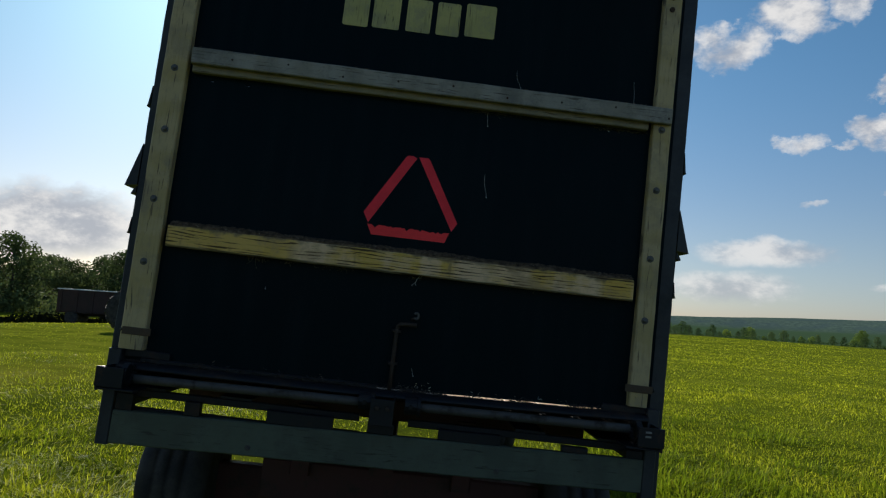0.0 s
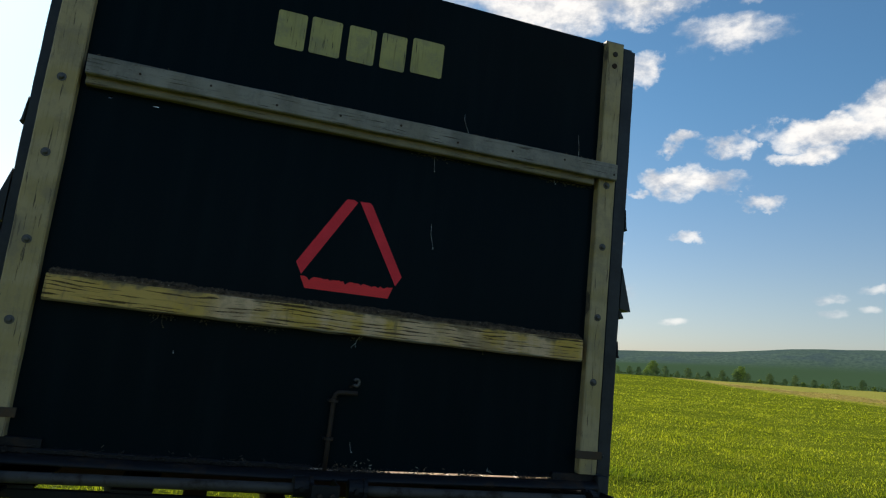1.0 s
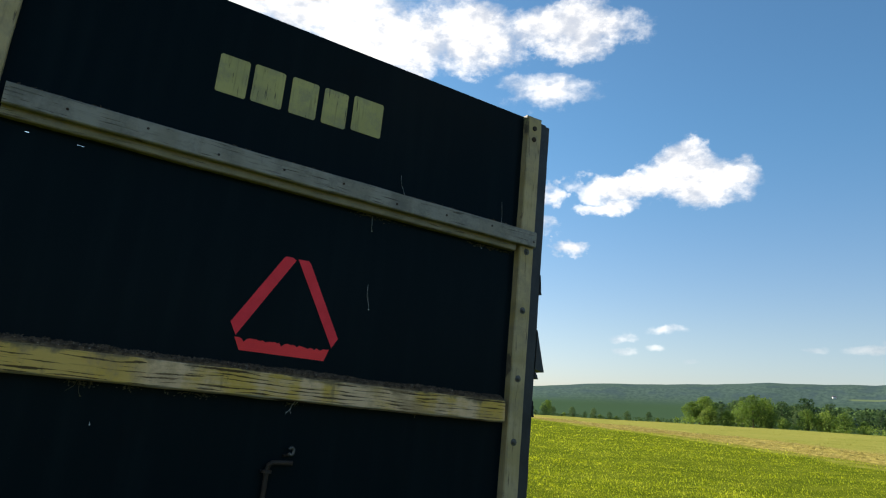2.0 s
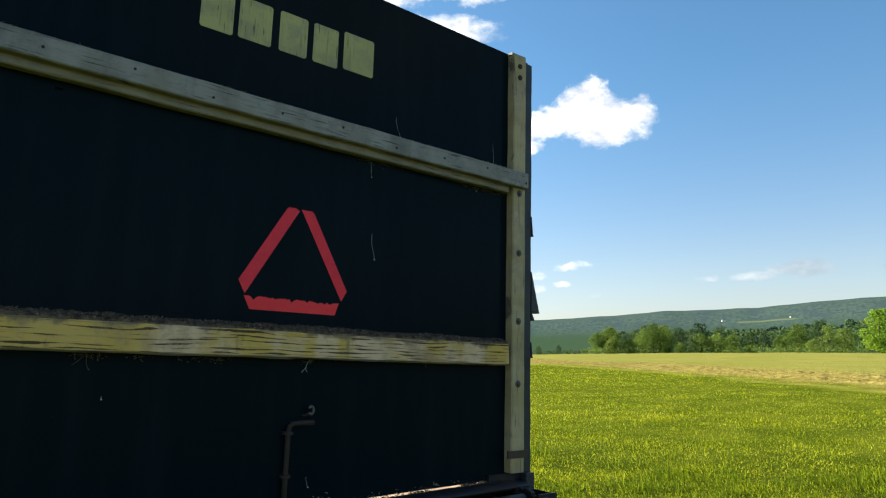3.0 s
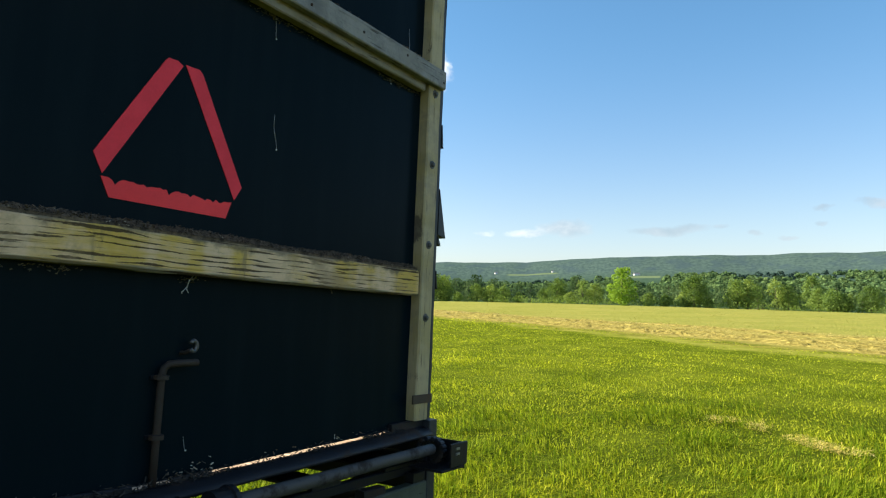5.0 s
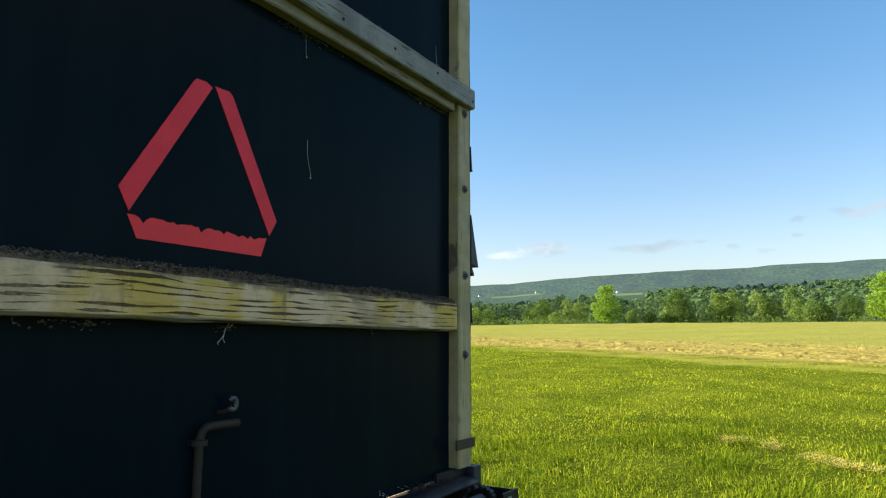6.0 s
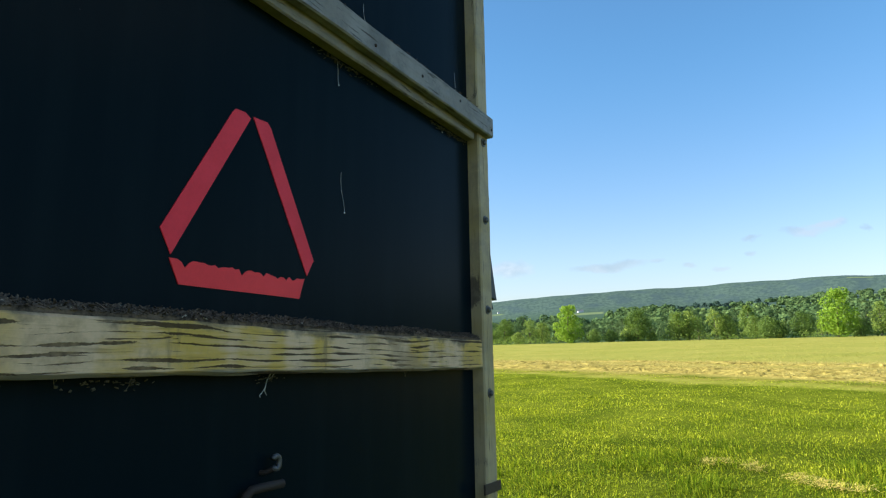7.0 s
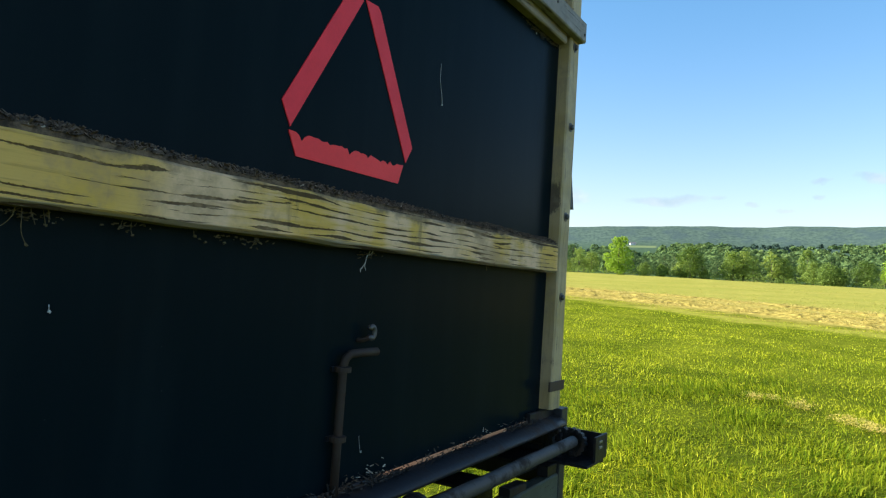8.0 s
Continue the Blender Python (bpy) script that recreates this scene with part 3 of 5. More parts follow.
def build_panel():
    """Tailgate sheet, pierced by two small slits."""
    slits = [(-0.895, -0.883, 2.166, 2.174), (-0.752, -0.732, 2.166, 2.173)]
    xs = sorted({-1.088, 1.088, *(v for s in slits for v in s[:2]), *np.linspace(-0.7, 1.0, 12).round(3)})
    zs = sorted({PANEL_Z0, PANEL_Z1, *(v for s in slits for v in s[2:]), *np.linspace(1.1, 2.8, 12).round(3)})
    bm = bmesh.new()
    grid = {}
    for side, y in ((0, 0.0), (1, 0.02)):
        for i, x in enumerate(xs):
            for k, z in enumerate(zs):
                dz = -0.004 + 0.003 * noise.noise(Vector((x * 6, 3, 0))) + 0.020 * max(0.0, x) if k == 0 else 0.0
                bow = 0.0006 * noise.noise(Vector((x * 1.3, 0, z * 1.3)))
                grid[side, i, k] = bm.verts.new((x, y + bow, z + dz))

    def gone(i, k):
        if i < 0 or k < 0 or i >= len(xs) - 1 or k >= len(zs) - 1:
            return True
        cx, cz = (xs[i] + xs[i + 1]) / 2, (zs[k] + zs[k + 1]) / 2
        return any(a < cx < b and c < cz < d for a, b, c, d in slits)
    for i in range(len(xs) - 1):
        for k in range(len(zs) - 1):
            if gone(i, k):
                continue
            for side in (0, 1):
                bm.faces.new([grid[side, i, k], grid[side, i + 1, k], grid[side, i + 1, k + 1], grid[side, i, k + 1]])
            for di, dk, e in ((-1, 0, ((i, k), (i, k + 1))), (1, 0, ((i + 1, k), (i + 1, k + 1))), (0, -1, ((i, k), (i + 1, k))), (0, 1, ((i, k + 1), (i + 1, k + 1)))):
                if gone(i + di, k + dk):
                    (a, b), (c, d) = e
                    bm.faces.new([grid[0, a, b], grid[0, c, d], grid[1, c, d], grid[1, a, b]])
    return part("tailgate_panel", bm, PANEL, wagon, "black-green painted plywood tailgate")


build_panel()

# rails across the tailgate
part("rail", board(-0.962, 0.962, -0.046, -0.001, 1.456, 1.544, 0, 0.006, 0.003, 0.03, 1.0), RAIL_CREAM, wagon, "lower rail with peeling cream and yellow paint")
rail_top = part("rail", board(-0.967, 1.054, -0.064, -0.036, 2.217, 2.286, 0, 0.004, 0.002, 0.05, 2.0), RAIL_GREY, wagon, "upper rail of weathered grey timber")
part("batten", board(-0.966, 0.966, -0.035, -0.001, 2.190, 2.275, 0, 0.004, 0.002, 0.05, 3.0), BATTEN_PAINT, rail_top, "yellowish backing batten")
for k in range(9):
    x = -0.8 + 0.23 * k
    part("nail", lathe([(-0.0665, 0.0), (-0.0660, 0.004), (-0.0635, 0.005), (-0.0610, 0.005)], (x, 0, 2.25 + 0.012 * math.sin(k * 2.1)), 1, 8), RUST, rail_top)

# corner posts with their bolts and straps
for s in (-1, 1):
    x0, x1 = (0.987, 1.063) if s > 0 else (-1.086, -0.988)
    post = part("corner_post", board(x0, x1, -0.040, 0.024, 1.030, 2.832, 2, 0.005, 0.0022, 0.05, 5.0 + s), POST_PAINT, wagon, "corner post in faded khaki paint")
    for z in (1.932, 1.641, 1.383, 2.194):
        part("bolt", lathe([(-0.052, 0.0), (-0.0515, 0.005), (-0.049, 0.0085), (-0.0425, 0.0095), (-0.042, 0.015), (-0.038, 0.015)], (1.021 if s > 0 else -1.037, 0, z), 1, 12), EYE_STEEL, post, "weathered galvanised bolt")
    for z in (2.783, 2.729):
        part("bolt", lathe([(-0.045, 0.0), (-0.045, 0.011), (-0.038, 0.012)], (1.021 if s > 0 else -1.037, 0, z), 1, 12), RUST, post, "dark rusted bolt head")
    xs0, xs1 = sorted((s * 0.965, s * 1.078))
    part("strap", board(xs0, xs1, -0.0445, -0.0385, 1.088, 1.118, 0, 0.001, 0.0008, 0.03), STRAP_RUST, post, "brown rusted strap")
    part("strap_bolt", lathe([(0.0, 0.012), (0.010, 0.010), (0.018, 0.0)] if s > 0 else [(0.0, 0.012), (-0.010, 0.010), (-0.018, 0.0)], (s * 1.076, -0.030, 1.104), 0, 10), DARK_STEEL, post)
    cap = board(x0 - 0.004, x1 + 0.004, -0.030, 0.030, 2.834, 2.846, 0, 0.002, 0.002, 0.02)
    part("post_cap", cap, RAIL_GREY, post)

# box: side sheets, front wall, floor planks
for s in (-1, 1):
    x0, x1 = sorted((s * 1.096, s * (1.142 if s > 0 else 1.128)))
    side = part("side_wall", board(x0, x1, 0.026, BOX_LEN, 0.90, 2.86, 1, 0.003, 0.002, 0.12, 7.0 + s), SIDE_SKIN, wagon, "dark side wall of the box")
    ex0, ex1 = sorted((s * 1.088, s * (1.148 if s > 0 else 1.130)))
    part("edge_trim", board(ex0, ex1, 0.006, 0.025, 0.660, 2.84, 2, 0.003, 0.003, 0.06, 9.0 + s), SIDE_SKIN, side)
    # loose flaps standing off the side sheet
    for z0, z1, out in ((1.688, 1.87, 0.051), (1.655, 1.690, 0.020), (1.492, 1.56, 0.010), (2.03, 2.12, 0.012)):
        bm = bmesh.new()
        xa = s * (1.148 if s > 0 else 1.132)
        ring = [(xa, z1), (xa, z0 + 0.008), (xa + s * out, z0), (xa + s * (out - 0.004), z0 + 0.012)]
        loft(bm, ring, [lambda p, y=y: (p[0], y, p[1]) for y in (0.004, 0.12, 0.26)], 0.001)
        part("flap", bm, SIDE_SKIN, side, "loose dark flap")
for s in (-1, 1):
    x0, x1 = sorted((s * 1.072, s * 1.126))
    part("side_sill", board(x0, x1, 0.03, BOX_LEN - 0.02, 0.775, 0.898, 1, 0.004, 0.002, 0.2, 4.0 + s), SIDE_SKIN, wagon, "dark sill under the side wall")
part("front_wall", board(-1.095, 1.095, BOX_LEN - 0.04, BOX_LEN, 0.93, 2.86, 0, 0.003, 0.001, 0.3), SIDE_SKIN, wagon)
n_planks = 15
for k in range(n_planks):
    w = 2.184 / n_planks
    x = -1.092 + k * w
    rise = 0.021 * max(0.0, x + w / 2)
    part("floor_plank", board(x + 0.002, x + w - 0.002, 0.064, BOX_LEN - 0.045, FLOOR_Z - 0.011 + rise, FLOOR_Z + rise, 1, 0.003, 0.002, 0.25, k * 1.3), FLOOR_WOOD, wagon)

# underframe
# Added sheet: hides the pale planks and the light through their joints.
part("underfloor", board(-1.085, 1.085, 0.05, BOX_LEN - 0.06, 0.9385, 0.9455, 1, 0.001, 0.0005, 0.5, 3.3), DARK_STEEL, wagon, "added dark sheet that keeps the underside of the planks in shade")
for x0, x1 in ((-0.666, -0.540), (0.540, 0.666), (-1.062, -0.885), (0.885, 1.062)):
    part("sill", board(x0, x1, 0.0, BOX_LEN - 0.1, 0.872, 0.882, 1, 0.002, 0.001, 0.3, x0), DARK_STEEL, wagon)
for x0, x1 in ((0.10, 1.06), (-1.06, -0.10)):
    part("tie_bar", board(x0, x1, 0.0, 0.028, 0.842, 0.871, 0, 0.003, 0.0015, 0.06, x0), DARK_STEEL, wagon)
    part("tie_bar", board(x0, x1, 0.0, 0.028, 0.770, 0.800, 0, 0.003, 0.0025, 0.06, x0 + 3), DARK_STEEL, wagon)
part("cross_member", board(-1.06, 1.06, 0.18, 0.24, 0.66, 0.757, 0, 0.004, 0.001, 0.3, 0.2), DARK_STEEL, wagon)
for y in (0.55, 1.5, 2.5, 3.5, 4.4):
    part("cross_member", board(-1.08, 1.08, y - 0.035, y + 0.035, 0.883, 0.938, 0, 0.004, 0.001, 0.3, y), DARK_STEEL, wagon)
bm = board(-1.064, 1.064, -0.046, -0.004, 0.674, 0.806, 0, 0.005, 0.0025, 0.05, 11.0)
for v in bm.verts:
    v.co.z += 0.015 * v.co.x
beam = part("rear_beam", bm, BEAM_PAINT, wagon, "grey-green timber beam below the tailgate")
for x, z in ((0.473, 0.714), (-0.52, 0.70)):
    part("bolt", lathe([(-0.055, 0.0), (-0.054, 0.006), (-0.048, 0.007), (-0.0475, 0.012), (-0.044, 0.012)], (x, 0, z), 1, 10), PIPE_STEEL, beam)
for x0, x1, z1 in ((-1.06, -0.995, 0.858), (-0.79, -0.73, 0.85), (-0.464, -0.20, 0.852), (-0.06, 0.045, 0.85), (0.225, 0.478, 0.852), (0.731, 0.836, 0.842), (0.993, 1.06, 0.856)):
    part("spacer", board(x0, x1, -0.040, -0.005, 0.807 + 0.015 * x0, z1, 0, 0.003, 0.002, 0.03, x0), DARK_STEEL, wagon)
for s in (-1, 1):
    x0, x1 = sorted((s * 1.066, s * 1.114))
    part("corner_strip", board(x0, x1, -0.048, 0.003, 0.655, 1.026, 2, 0.003, 0.002, 0.06, 3.0 + s), SIDE_SKIN, wagon, "dark upright at the box corner")
def sloped(bm, rise=0.021):
    """Lift a part that follows the floor, which rises to one side."""
    for v in bm.verts:
        v.co.z += rise * max(0.0, v.co.x)
    return bm


part("floor_edge", sloped(board(-1.087, 1.087, -0.0035, 0.062, 0.9465, 0.961, 0, 0.003, 0.001, 0.1, 2.0)), RUST, wagon, "rusty plate along the end of the floor")
part("gate_rail", sloped(board(-1.085, 1.085, 0.021, 0.058, 0.984, 1.050, 0, 0.006, 0.003, 0.06, 2.6)), DARK_STEEL, wagon, "dark rail along the foot of the tailgate")

# unloading shafts behind the floor
lip = [(-0.035 + 0.033 * math.cos(2 * math.pi * k / 14), 0.967 + 0.0125 * math.sin(2 * math.pi * k / 14)) for k in range(14)]
bm = loft(bmesh.new(), lip, [lambda p, x=x: (x, p[0], p[1] - 0.25 * (-0.035 - p[0])) for x in np.linspace(-1.064, 1.064, 30)], 0.0015, 4.0)
part("apron_bar", sloped(bm), DARK_STEEL, wagon, "dark rounded apron bar across the floor end", True)
part("seal_strip", board(-1.0, -0.045, -0.022, -0.004, 0.979, 0.997, 0, 0.004, 0.004, 0.03, 6.0), DARK_STEEL, wagon, "dark strip closing the gap")
part("seal_strip", board(-1.064, -0.885, -0.020, -0.004, 0.998, 1.028, 0, 0.003, 0.003, 0.01, 4.5), DARK_STEEL, wagon)
part("seal_strip", board(0.885, 1.064, -0.020, -0.004, 0.998, 1.028, 0, 0.003, 0.003, 0.01, 8.5), DARK_STEEL, wagon)
part("seal_strip", board(0.06, 0.10, -0.020, -0.004, 0.979, 0.995, 0, 0.003, 0.002, 0.01, 8.0), DARK_STEEL, wagon)
for a, b in ((0.105, 0.968), (-0.968, -0.075)):
    pts = [(a + (b - a) * i / 12, -0.124 + 0.001 * math.sin(i), 0.940 + 0.012 * (a + (b - a) * i / 12)) for i in range(13)]
    shaft = part("shaft", tube(pts, 0.0175, 16), PIPE_STEEL, wagon, "worn grey steel pipe shaft", True)
    e = a if a > 0 else b
    part("coupling", lathe([(-0.028, 0.018), (-0.027, 0.034), (0.020, 0.034), (0.022, 0.040), (0.034, 0.040), (0.035, 0.018)], (e, -0.122, 0.944), 0, 16), DARK_STEEL, shaft)
    part("bolt", tube([(e - 0.004, -0.17, 0.944), (e - 0.004, -0.15, 0.944)], 0.008, 8), DARK_STEEL, shaft)
# bearing bracket in the middle
bm = board(-0.052, 0.038, -0.206, -0.198, 0.868, 0.968, 0, 0.002, 0.001, 0.03)
bracket = part("bearing_bracket", bm, DARK_STEEL, wagon, "dark folded steel bearing bracket")
for x in (-0.052, 0.032):
    part("cheek", board(x, x + 0.006, -0.197, -0.03, 0.872, 0.966, 1, 0.001, 0.0008, 0.04), DARK_STEEL, bracket)
for x in (-0.026, 0.014):
    part("bolt", lathe([(-0.222, 0.0), (-0.221, 0.008), (-0.214, 0.010), (-0.2065, 0.010)], (x, 0, 0.935), 1, 6), RUST, bracket)
part("collar", lathe([(-0.02, 0.016), (-0.018, 0.03), (0.018, 0.03), (0.02, 0.016)], (-0.085, -0.09, 0.945), 0, 16), PIPE_STEEL, bracket)

# end brackets with chain and sprocket
for s in (-1, 1):
    x0, x1 = sorted((s * 0.985, s * 1.088))
    end = part("end_bracket", board(x0, x1, -0.192, -0.184, 0.897, 0.972, 0, 0.002, 0.0015, 0.03), DARK_STEEL, wagon, "dark steel end bracket")
    xa, xb = sorted((s * 1.080, s * 1.087))
    part("cheek", board(xa, xb, -0.183, 0.0, 0.880, 0.968, 1, 0.002, 0.0015, 0.04), DARK_STEEL, end)
    part("base_plate", board(x0 - (0.04 if s > 0 else 0.0), x1 + (0.0 if s > 0 else 0.04), -0.183, -0.05, 0.884, 0.892, 0, 0.002, 0.001, 0.04), DARK_STEEL, end)
    teeth = []
    bm = bmesh.new()
    for k in range(24):
        r = 0.037 if k % 2 else 0.030
        w = 2 * math.pi * k / 24
        teeth.append((r * math.cos(w) - 0.11, 0.942 + r * math.sin(w)))
    loft(bm, teeth, [lambda p, x=x: (x, p[0], p[1]) for x in (s * 1.002, s * 1.010)])
    part("sprocket", bm, DARK_STEEL, end, "rusty toothed sprocket")
    for k in range(16):
        w = 2 * math.pi * k / 16
        c = (s * 1.004, -0.11 + 0.038 * math.cos(w) * (1.0 if math.cos(w) < 0 else 1.8), 0.942 + 0.036 * math.sin(w))
        part("chain_link", lathe([(-0.012, 0.004), (-0.011, 0.0085), (0.011, 0.0085), (0.012, 0.004)], c, 0, 8), DARK_STEEL, end)
    if s > 0:
        for z in (0.951, 0.934):
            part("lug", board(1.012, 1.034, -0.196, -0.190, z, z + 0.007, 0, 0.001, 0.001, 0.02), BRIGHT_STEEL, end, "bright worn lug")

# latch rod on the tailgate
pts = [(0.008, -0.014, 0.981), (0.008, -0.014, 1.08), (0.009, -0.014, 1.226), (0.012, -0.017, 1.243), (0.021, -0.021, 1.252), (0.040, -0.027, 1.2535), (0.088, -0.033, 1.2545)]
latch = part("latch_rod", tube(pts, 0.0086, 12), RUST, wagon, "cranked rusty latch rod", True)
for z, x in ((1.090, 0.008), (1.222, 0.009)):
    part("staple", lathe([(-0.006, 0.010), (-0.005, 0.0165), (0.005, 0.0165), (0.006, 0.010)], (x, -0.014, z), 2, 14), RUST, latch)
    part("staple_plate", board(x - 0.02, x + 0.02, -0.005, 0.001, z - 0.005, z + 0.005, 0, 0.001, 0.0005, 0.02), DARK_STEEL, latch)
eye = bmesh.new()
ring_pts = [(0.082 + 0.009 * math.cos(w), -0.021, 1.292 + 0.012 * math.sin(w)) for w in np.linspace(-2.6, 2.6, 16)]
eyebolt = part("eye_bolt", tube(ring_pts, 0.0055, 8, eye), EYE_STEEL, wagon, "small worn eye bolt", True)
part("shank", tube([(0.072, -0.024, 1.282), (0.066, -0.012, 1.276), (0.064, 0.004, 1.275)], 0.005, 8), RUST, eyebolt)

# running gear and wheels
axle_y = 0.90
part("bolster", board(-1.05, 1.05, axle_y - 0.06, axle_y + 0.06, 0.722, 0.83, 0, 0.008, 0.002, 0.2), GEAR_RED, wagon, "faded red bolster")
part("axle", board(-0.62, 0.84, axle_y - 0.05, axle_y + 0.05, 0.25, 0.46, 0, 0.01, 0.002, 0.2), GEAR_RED, wagon, "faded red axle beam")
for x in (-0.42, 0.42):
    part("axle_stay", board(x - 0.05, x + 0.05, axle_y - 0.10, axle_y - 0.062, 0.40, 0.76, 2, 0.006, 0.002, 0.1, x), GEAR_RED, wagon)
part("axle_tube", board(-0.87, 0.87, axle_y + 0.055, axle_y + 0.14, 0.15, 0.385, 0, 0.01, 0.002, 0.2), GEAR_RED, wagon)
part("reach_pole", board(-0.06, 0.06, axle_y - 0.2, 4.6, 0.46, 0.56, 1, 0.01, 0.002, 0.3), GEAR_RED, wagon, "faded red reach pole")


def build_wheel(x, y):
    s = 1 if x > 0 else -1
    k = 0.78
    prof = [(-0.150, 0.215), (-0.168, 0.25), (-0.172, 0.30), (-0.158, 0.345), (-0.125, 0.378), (-0.08, 0.393), (-0.078, 0.386), (-0.06, 0.386), (-0.058, 0.397), (-0.012, 0.400), (-0.010, 0.390), (0.010, 0.390), (0.012, 0.400), (0.058, 0.397), (0.06, 0.386), (0.078, 0.386), (0.08, 0.393), (0.125, 0.378), (0.158, 0.345), (0.172, 0.30), (0.168, 0.25), (0.150, 0.215)]
    tyre = part("tyre", lathe([(a, r * k) for a, r in prof], (x, y, 0.398 * k), 0, 48), RUBBER, wagon, "worn ribbed rubber tyre", True)
    rim = [(-0.146, 0.224), (-0.120, 0.19), (-0.02, 0.18), (0.0, 0.07), (0.03, 0.06), (0.05, 0.18), (0.120, 0.19), (0.146, 0.224)]
    part("rim", lathe([(a, r * k) for a, r in rim], (x, y, 0.398 * k), 0, 32), GEAR_RED, tyre, "faded red wheel rim", True)


for x in (-1.02, 1.02):
    build_wheel(x, axle_y)
    build_wheel(x, 4.0)
part("axle", board(-1.02, 1.02, 3.95, 4.05, 0.30, 0.39, 0, 0.01, 0.002, 0.2), GEAR_RED, wagon)
part("bolster", board(-0.80, 0.80, 3.94, 4.06, 0.395, 0.83, 0, 0.008, 0.002, 0.2), GEAR_RED, wagon)

# red tape triangle
for outline in (
    [(-0.190, 1.698), (-0.166, 1.656), (0.006, 1.950), (-0.010, 1.958), (-0.034, 1.957), (-0.042, 1.948)],
    [(0.205, 1.694), (0.184, 1.658), (0.013, 1.956), (0.030, 1.956), (0.052, 1.957), (0.062, 1.948)],
):
    part("tape_strip", prism(outline, -0.0022, 0.001), TAPE, wagon, "red reflective tape strip")
ragged = [(-0.169, 1.650)] + [(-0.16 + 0.33 * i / 40, 1.6505 - 0.006 * abs(noise.noise(Vector((i * 0.37, 4, 2)))) * 2 - {2: 0.004, 3: 0.014, 4: 0.004, 17: 0.002, 19: 0.013, 20: 0.004, 26: 0.007, 30: 0.003, 34: 0.002}.get(i, 0)) for i in range(1, 40)] + [(0.176, 1.651), (0.161, 1.608), (-0.147, 1.607)]
part("tape_strip", prism(ragged, -0.0022, 0.001), TAPE_BRIGHT, wagon, "red reflective tape strip with a ragged upper edge")

# faded painted blocks high on the tailgate
for x0, x1, z0 in ((-0.384, -0.276, 2.490), (-0.258, -0.142, 2.494), (-0.114, -0.008, 2.496), (0.016, 0.116, 2.498), (0.140, 0.270, 2.508)):
    a = [(x0, z0 + 0.006), (x0 + 0.006, z0), (x1 - 0.006, z0), (x1, z0 + 0.006), (x1, z0 + 0.140), (x1 - 0.006, z0 + 0.146), (x0 + 0.006, z0 + 0.146), (x0, z0 + 0.140)]
    part("painted_block", prism(a, -0.0020, 0.001), SIGN_PAINT, wagon, "faded yellow painted block")


# ---- litter on the wagon ----
def sprinkle(name, n, place, size, mat, label, category, seed):
    """Many short bits of chaff as one thing."""
    rng = np.random.default_rng(seed)
    verts, faces = [], []
    for k in range(n):
        c, lift = place(rng)
        l, w = rng.uniform(*size), rng.uniform(0.0007, 0.0020)
        a, tilt = rng.uniform(0, math.pi), rng.uniform(-0.6, 0.6)
        d = np.array((math.cos(a) * math.cos(tilt), math.sin(a) * math.cos(tilt), math.sin(tilt)))
        s = np.array((-math.sin(a), math.cos(a), 0.0))
        u = np.cross(d, s)
        c = np.array(c) + (0, 0, lift + 0.5 * l * abs(d[2]))
        b = len(verts)
        for e in (-1, 1):
            for p, q in ((-1, -0.4), (1, -0.4), (0, 0.8)):
                verts.append((c + d * e * l / 2 + s * p * w + u * q * w).tolist())
        faces += [(b, b + 1, b + 2), (b + 3, b + 5, b + 4), (b, b + 3, b + 4, b + 1), (b + 1, b + 4, b + 5, b + 2), (b + 2, b + 5, b + 3, b)]
    ob = new(name, soup(name, verts, faces, mat))
    ob.matrix_world = SITE
    return tagged(ob, label, category, kind="stuff")


def bank_height(x):
    return 0.015 + 0.007 * noise.noise(Vector((x * 4, 1, 0))) + 0.005 * noise.noise(Vector((x * 17, 5, 0))) + 0.003 * noise.noise(Vector((x * 60, 2, 0)))


def build_bank():
    bm = bmesh.new()
    rows = []
    for i in range(241):
        x = -0.955 + 1.91 * i / 240
        h = max(0.004, bank_height(x))
        row = []
        for k, (y, f) in enumerate(((-0.0425, -0.25), (-0.041, 0.30), (-0.030, 0.66), (-0.015, 0.9), (-0.002, 1.0), (-0.001, 0.0))):
            j = 0.0022 * noise.noise(Vector((x * 160, y * 160, k)))
            row.append(bm.verts.new((x, y + (0.5 * j if 0 < k < 4 else 0), 1.5445 + h * f + (abs(j) if 0 < k < 5 else 0))))
        rows.append(row)
    for p, q in zip(rows, rows[1:]):
        for k in range(5):
            bm.faces.new((p[k], p[k + 1], q[k + 1], q[k]))
        bm.faces.new((p[5], p[0], q[0], q[5]))
    bm.faces.new(rows[0]), bm.faces.new(rows[-1])
    thing("chaff_bank", bm, CHAFF, "grey bank of seed chaff lying along the lower rail", "chaff", kind="stuff", m=SITE)


build_bank()


def on_bank(g):
    x, y = g.uniform(-0.955, 0.955), g.uniform(-0.043, -0.002)
    return (x, y, 1.5445 + max(0.004, bank_height(x)) * min(1.0, (y + 0.0455) / 0.035) ** 0.7), 0.0005


